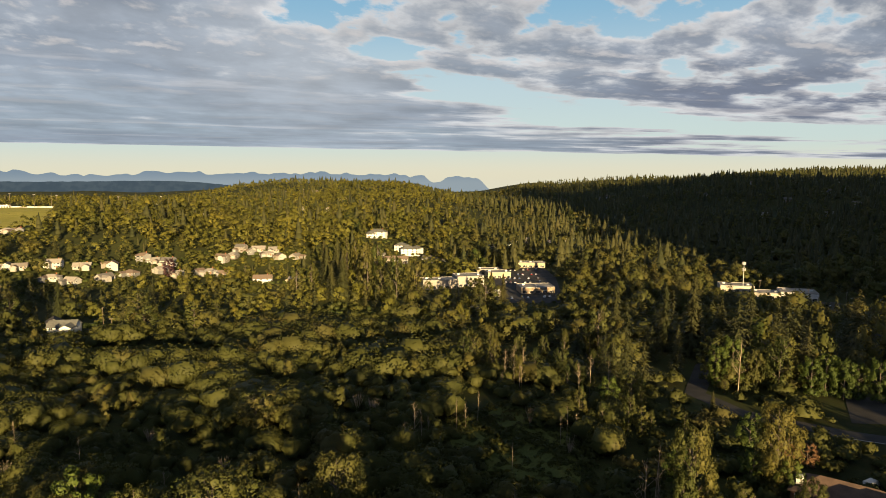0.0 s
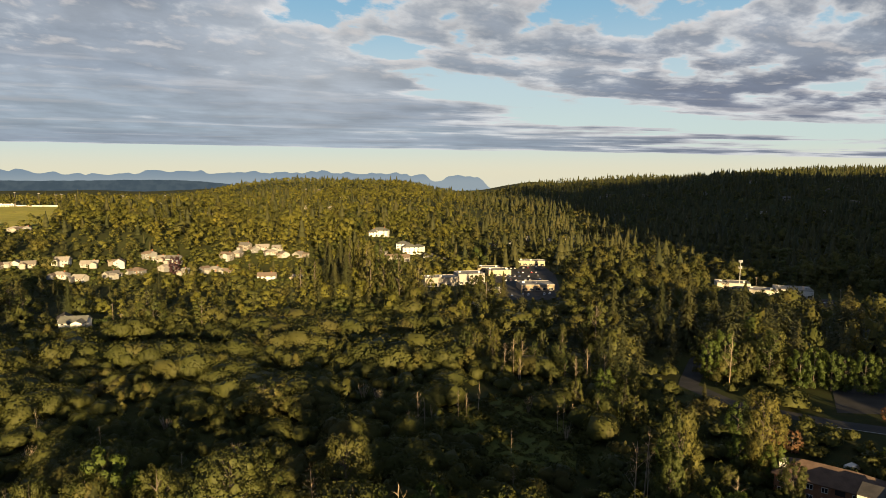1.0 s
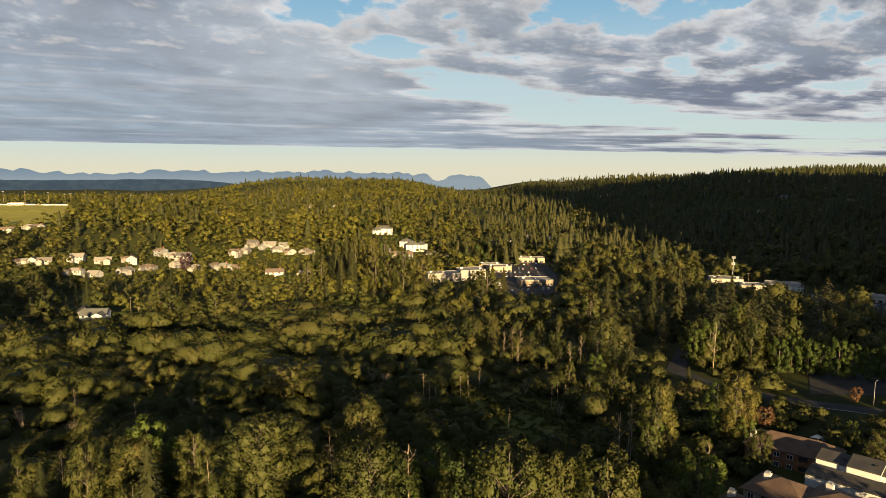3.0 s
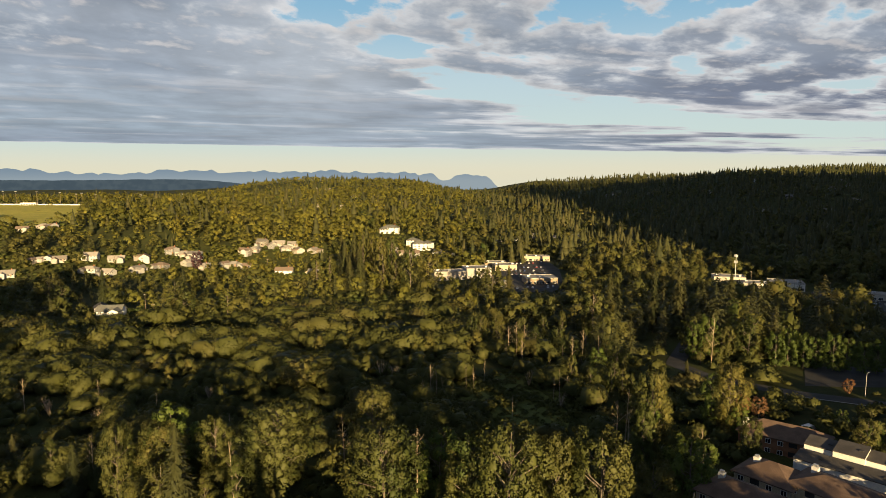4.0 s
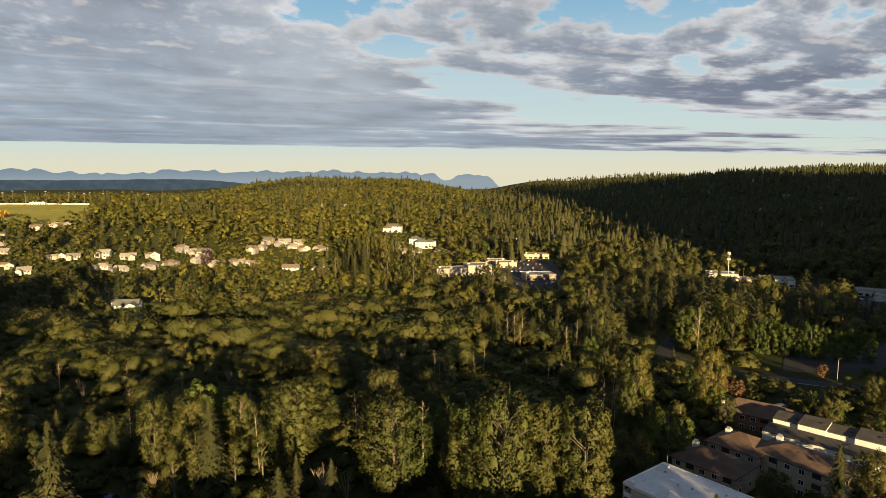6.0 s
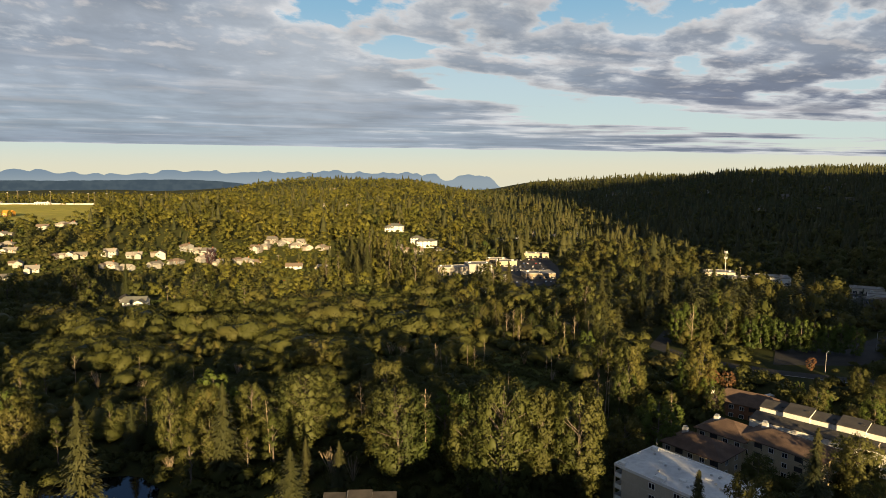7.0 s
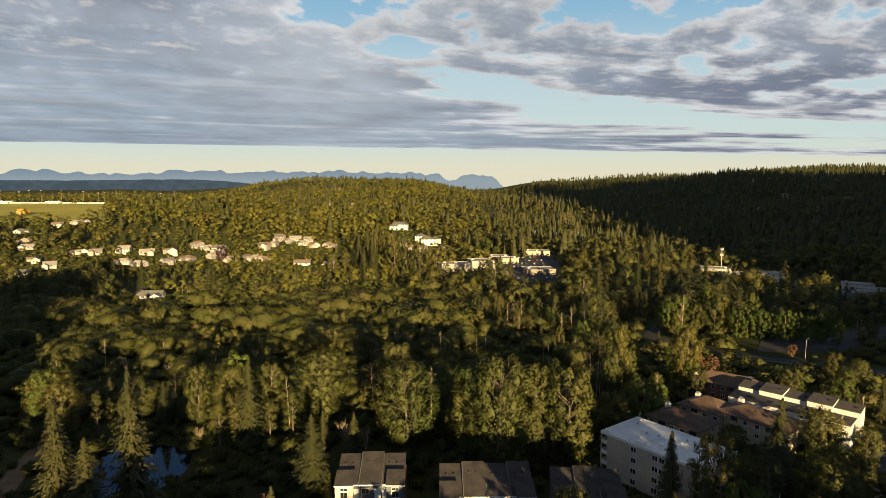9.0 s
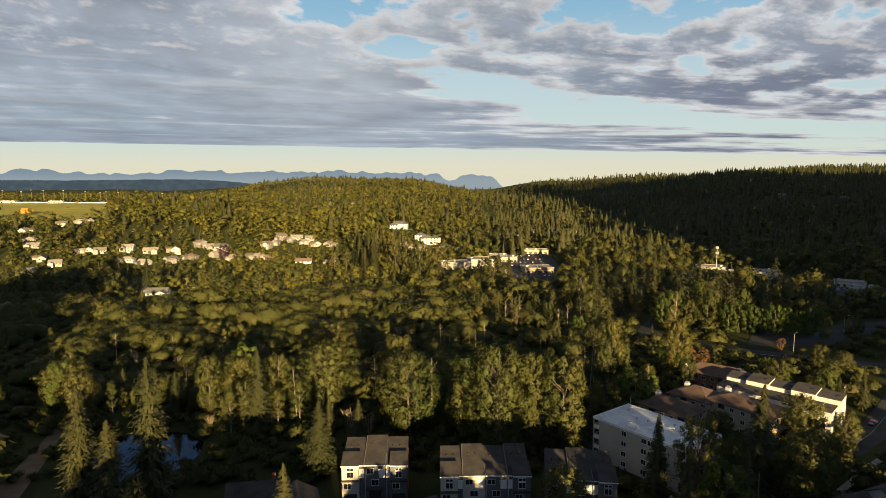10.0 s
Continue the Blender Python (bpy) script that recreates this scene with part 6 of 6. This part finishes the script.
def build_shops():
    shop(-4, 540, 12, 30, 16, 8, label="long low white shop with a flat roof")
    shop(22, 553, 12, 24, 20, 9.5, label="low tan and pink shop with a flat roof")
    shop(52, 598, 8, 22, 16, 6, wall=TAN, label="yellow flat-roofed shop beside the car park")
    shop(44, 622, 0, 22, 14, 5.5, label="small pale shop behind the car park")
    shop(93, 668, -6, 30, 14, 5.5, wall=TAN, label="low tan shop with a pale flat roof")
    shop(77, 520, 6, 28, 20, 5.5, label="wide pale flat-roofed store")
    shop(40, 500, 20, 14, 9, 4.5, label="small pale kiosk among parked cars")
    shop(24, 440, 15, 8, 6, 4.0, wall=CREAM, label="small cream building among the trees")
    shop(246, 524, -15, 26, 18, 6.0, wall=CREAM, label="long pale store with a white flat roof")
    shop(278, 488, -20, 26, 22, 6.5, wall=WHITE, label="white warehouse with a pale flat roof")
    shop(255, 492, -18, 20, 16, 5.0, wall=CREAM, label="low cream store behind conifers")
    shop(328, 438, -25, 22, 14, 5.0, wall=BEIGE, label="low store with a brown roof edge")
    shop(318, 405, -30, 18, 12, 5.0, wall=WHITE, label="white flat-roofed store at the car park")
    hip_block(292, 350, -25, 24, 14, 4.2, 7.5, RED_WOOD, "low brown restaurant with a wide hipped roof", z=h(292, 350), floors=1)
    shop(300, 378, -25, 22, 10, 4.5, wall=GREY, label="grey strip of shops behind the brown restaurant")


build_shops()

# ---- poles, fences, vehicles ----
def tube_mesh(name, a, b, r0, r1, mat, n=6):
    v, f = tube(a, b, r0, r1, n)
    return raw_mesh(name, v, f, [mat])


def antenna_mast(x, y, tall, label):
    ob = thing("antenna_mast", x, y, 20, label, "antenna mast")
    part("pole", tube_mesh("pole", (0, 0, -1), (0, 0, tall), 0.38, 0.22, STEEL, 8), ob)
    for z, n in ((tall - 1.2, 9), (tall - 6.5, 7)):
        part("platform", box_mesh("platform", 2.2, 2.2, 0.15, STEEL), ob, pose(0, 0, z - 0.9))
        for i in range(n):
            a = 2 * math.pi * i / n
            part("panel", box_mesh("panel", 0.35, 0.22, 2.0, WHITE, 0.03), ob, pose(1.3 * math.cos(a), 1.3 * math.sin(a), z - 0.8, 0, 0, math.degrees(a) + 90))


def flood_light(x, y, tall, heads=4):
    ob = thing("flood_light", x, y, 0, "tall steel floodlight mast at the sports field", "floodlight", "floodlights of the sports field")
    part("pole", shared(("flood", tall), lambda: tube_mesh("pole", (0, 0, -1), (0, 0, tall), 0.30, 0.18, POLE, 6)), ob)
    part("crossarm", box_mesh("crossarm", 3.6, 0.25, 0.25, STEEL), ob, pose(0, 0, tall - 0.6))
    for i in range(heads):
        part("lamp", box_mesh("lamp", 0.75, 0.5, 0.6, STEEL, 0.06), ob, pose(-1.5 + 3.0 * i / (heads - 1), -0.2, tall - 0.4))


def utility_pole(x, y, tall=11.0, turn=0.0, label="weathered wooden utility pole with a crossarm"):
    ob = thing("utility_pole", x, y, turn, label, "utility pole", "utility poles along the streets")
    part("pole", shared(("upole", tall), lambda: tube_mesh("pole", (0, 0, -0.8), (0, 0, tall), 0.17, 0.11, POLE, 6)), ob)
    part("crossarm", box_mesh("crossarm", 2.4, 0.12, 0.14, POLE), ob, pose(0, 0, tall - 0.7))
    for q in (-1.0, -0.35, 0.35, 1.0):
        part("insulator", shared("insulator", lambda: tube_mesh("insulator", (0, 0, 0), (0, 0, 0.2), 0.06, 0.04, WHITE, 5)), ob, pose(q, 0, tall - 0.56))
    return ob


def street_lamp(x, y, turn=0.0):
    ob = thing("street_lamp", x, y, turn, "slim grey street lamp with a short arm", "street lamp", "street lamps")
    part("pole", shared("slpole", lambda: tube_mesh("pole", (0, 0, -0.5), (0, 0, 8.5), 0.10, 0.06, STEEL, 6)), ob)
    part("arm", shared("slarm", lambda: tube_mesh("arm", (0, 0, 8.4), (1.8, 0, 8.8), 0.05, 0.04, STEEL, 5)), ob)
    part("lamp_head", box_mesh("lamp_head", 0.7, 0.28, 0.16, STEEL, 0.04), ob, pose(2.0, 0, 8.72))


def car_body():
    bm = bmesh.new()
    side = [(-2.2, 0.35), (2.15, 0.35), (2.22, 0.62), (2.1, 0.80), (1.0, 0.95), (-2.1, 0.98), (-2.25, 0.70)]
    add_prism(bm, side, -0.88, 0.88, "y")
    return finish(bm, "body", CAR_PAINT, 0.06)


def car_cabin():
    bm = bmesh.new()
    add_prism(bm, [(-1.75, 0.95), (0.95, 0.94), (0.25, 1.44), (-1.35, 1.46)], -0.74, 0.74, "y")
    return finish(bm, "cabin", GLASS, 0.05)


def car_roof():
    bm = bmesh.new()
    add_prism(bm, [(-1.40, 1.44), (0.30, 1.43), (0.22, 1.50), (-1.32, 1.52)], -0.70, 0.70, "y")
    return finish(bm, "roof_panel", CAR_PAINT, 0.02)


def car(x, y, turn, tall=1.0, label="parked car with dull paint"):
    ob = thing("car", x, y, turn, label, "car", "parked cars")
    part("body", shared("car_body", car_body), ob)
    part("cabin", shared("car_cabin", car_cabin), ob)
    part("roof_panel", shared("car_roof", car_roof), ob)
    for sx in (-1.35, 1.35):
        for sy in (-0.82, 0.82):
            w = part("wheel", shared("wheel", lambda: tube_mesh("wheel", (0, -0.11, 0), (0, 0.11, 0), 0.33, 0.33, TYRE, 12)), ob, pose(sx, sy, 0.33))
            part("hub", shared("hub", lambda: tube_mesh("hub", (0, -0.12, 0), (0, 0.12, 0), 0.19, 0.19, STEEL, 8)), w)
    ob.scale = (1, 1, tall)
    return ob


def van(x, y, turn, label="white box van parked beside the apartments"):
    ob = thing("van", x, y, turn, label, "van", "parked cars")
    bm = bmesh.new()
    add_prism(bm, [(-2.6, 0.4), (2.5, 0.4), (2.6, 0.9), (1.9, 1.15), (1.4, 2.1), (-2.6, 2.2)], -0.98, 0.98, "y")
    part("body", finish(bm, "body", WHITE, 0.07), ob)
    bm = bmesh.new()
    add_prism(bm, [(1.93, 1.2), (1.5, 2.0), (1.42, 2.0), (1.80, 1.2)], -0.85, 0.85, "y")
    part("windscreen", finish(bm, "windscreen", GLASS), ob)
    for sx in (-1.6, 1.6):
        for sy in (-0.9, 0.9):
            part("wheel", shared("van_wheel", lambda: tube_mesh("wheel", (0, -0.12, 0), (0, 0.12, 0), 0.38, 0.38, TYRE, 12)), ob, pose(sx, sy, 0.38))


def build_small():
    antenna_mast(248, 515, 13.5 - h(248, 515), "slim antenna mast with two rings of white panels")
    r = random.Random(21)
    # sports field: boundary wall, floodlights, stands
    line = [(-1010, 1104), (-700, 1086), (-600, 1090), (-480, 1080), (-400, 1060)]
    ob = tagged(new("field_wall"), "long white boundary wall behind the sports field", "wall")
    for (x0, y0), (x1, y1) in zip(line, line[1:]):
        n = max(1, int(math.hypot(x1 - x0, y1 - y0) / 30))
        for i in range(n):
            a, b = i / n, (i + 1) / n
            ax, ay, bx, by = x0 + (x1 - x0) * a, y0 + (y1 - y0) * a, x0 + (x1 - x0) * b, y0 + (y1 - y0) * b
            za, zb = h(ax, ay), h(bx, by)
            v = [(ax, ay, za - 1), (bx, by, zb - 1), (bx, by, zb + 2.2), (ax, ay, za + 2.2), (ax, ay + 0.5, za - 1), (bx, by + 0.5, zb - 1), (bx, by + 0.5, zb + 2.2), (ax, ay + 0.5, za + 2.2)]
            part("panel", raw_mesh("panel", v, [(0, 1, 2, 3), (5, 4, 7, 6), (3, 2, 6, 7), (1, 5, 6, 2), (4, 0, 3, 7)], [WHITE]), ob)
    for x, y, t in ((-930, 1110, 22), (-905, 1130, 22), (-880, 1110, 24), (-850, 1120, 21), (-820, 1105, 24), (-790, 1095, 24), (-745, 1085, 24), (-700, 1080, 23), (-680, 1095, 20), (-655, 1070, 22), (-640, 1085, 20), (-540, 1050, 20), (-460, 1030, 20), (-480, 1010, 14)):
        flood_light(x, y, t)
    shop(-870, 1100, 8, 40, 9, 5, wall=WHITE, label="low white stand beside the sports field", bays=8)
    shop(-760, 1085, 8, 26, 8, 5, wall=WHITE, label="white changing block at the sports field", bays=6)
    shop(-590, 1045, 8, 18, 7, 4, wall=WHITE, label="small white hut at the sports field", bays=3)
    # utility poles
    for x, y, t, a in ((-178, 560, 16, 20), (-262, 560, 13, 10), (-205, 372, 14, 70), (-198, 368, 8, 0), (62, 55, 13, 30), (70, 48, 12, 60), (-318, 545, 12, 0), (-128, 70, 13, 40), (232, 500, 11, 10), (262, 515, 11, 0), (276, 470, 11, 30), (300, 462, 10, 30), (316, 452, 11, 30), (112, 96, 11, 45), (128, 112, 11, 45)):
        utility_pole(x, y, t, a)
    for x, y, a in ((150, 186, 40), (190, 216, 0), (288, 440, 0), (310, 440, 0)):
        street_lamp(x, y, a)
    # vehicles
    for x, y, a in ((126, 150, 40), (132, 158, 40), (120, 92, 42), (134, 106, 44), (108, 72, 40), (-60, 30, 0), (-238, 352, 20), (-232, 349, 15), (-228, 352, 10), (-246, 358, 60), (98, 82, 60), (118, 126, 45)):
        car(x, y, a)
    for x0, y0, n, dx, dy, a in ((56, 560, 8, 4.5, 0.5, 80), (58, 585, 8, 4.5, 0.5, 80), (60, 640, 9, 4.4, 0.2, 85), (54, 487, 8, 4.4, 0.8, 80), (62, 535, 7, 4.4, 0.6, 80), (292, 400, 6, 3.2, 3.6, -25), (300, 385, 6, 3.2, 3.4, -25), (272, 462, 7, 4.2, -1.6, 70), (60, 610, 8, 4.4, 0.2, 85)):
        for i in range(n):
            if r.random() < 0.75:
                car(x0 + dx * i, y0 + dy * i, a + r.choice((0, 180)) + r.uniform(-3, 3), r.uniform(0.95, 1.15), "parked car in the car park of the shops")
    van(113, 156, 30)
    van(-234, 344, 10, "white van parked beside the house by the meadow")
    strip("lane_line", ROAD_R, 0.18, LINE, "worn pale line along the street", "road line", 0.12)
    strip("kerb", [(ROAD_M[i][0] - 4.4, ROAD_M[i][1] - 2.0) for i in range(3)], 0.5, CONCRETE, "pale concrete kerb beside the road", "kerb", 0.2)
    strip("pavement", [(92, 57), (110, 72), (134, 92), (166, 124)], 1.8, CONCRETE, "pale concrete pavement beside the street", "pavement", 0.18)
    # red cover on the lawn of a house
    ob = thing("garden_cover", -152, 492, 8, "bright red tarpaulin stretched over a garden frame", "tarpaulin")
    part("cover", roof_gable("cover", 15, 5, 1.2, 2.0, 0.2, RED_ROOF), ob)
    for q in (-7, 7):
        for s in (-2.3, 2.3):
            part("post", box_mesh("post", 0.12, 0.12, 1.3, POLE), ob, pose(q, s, 0))


build_small()
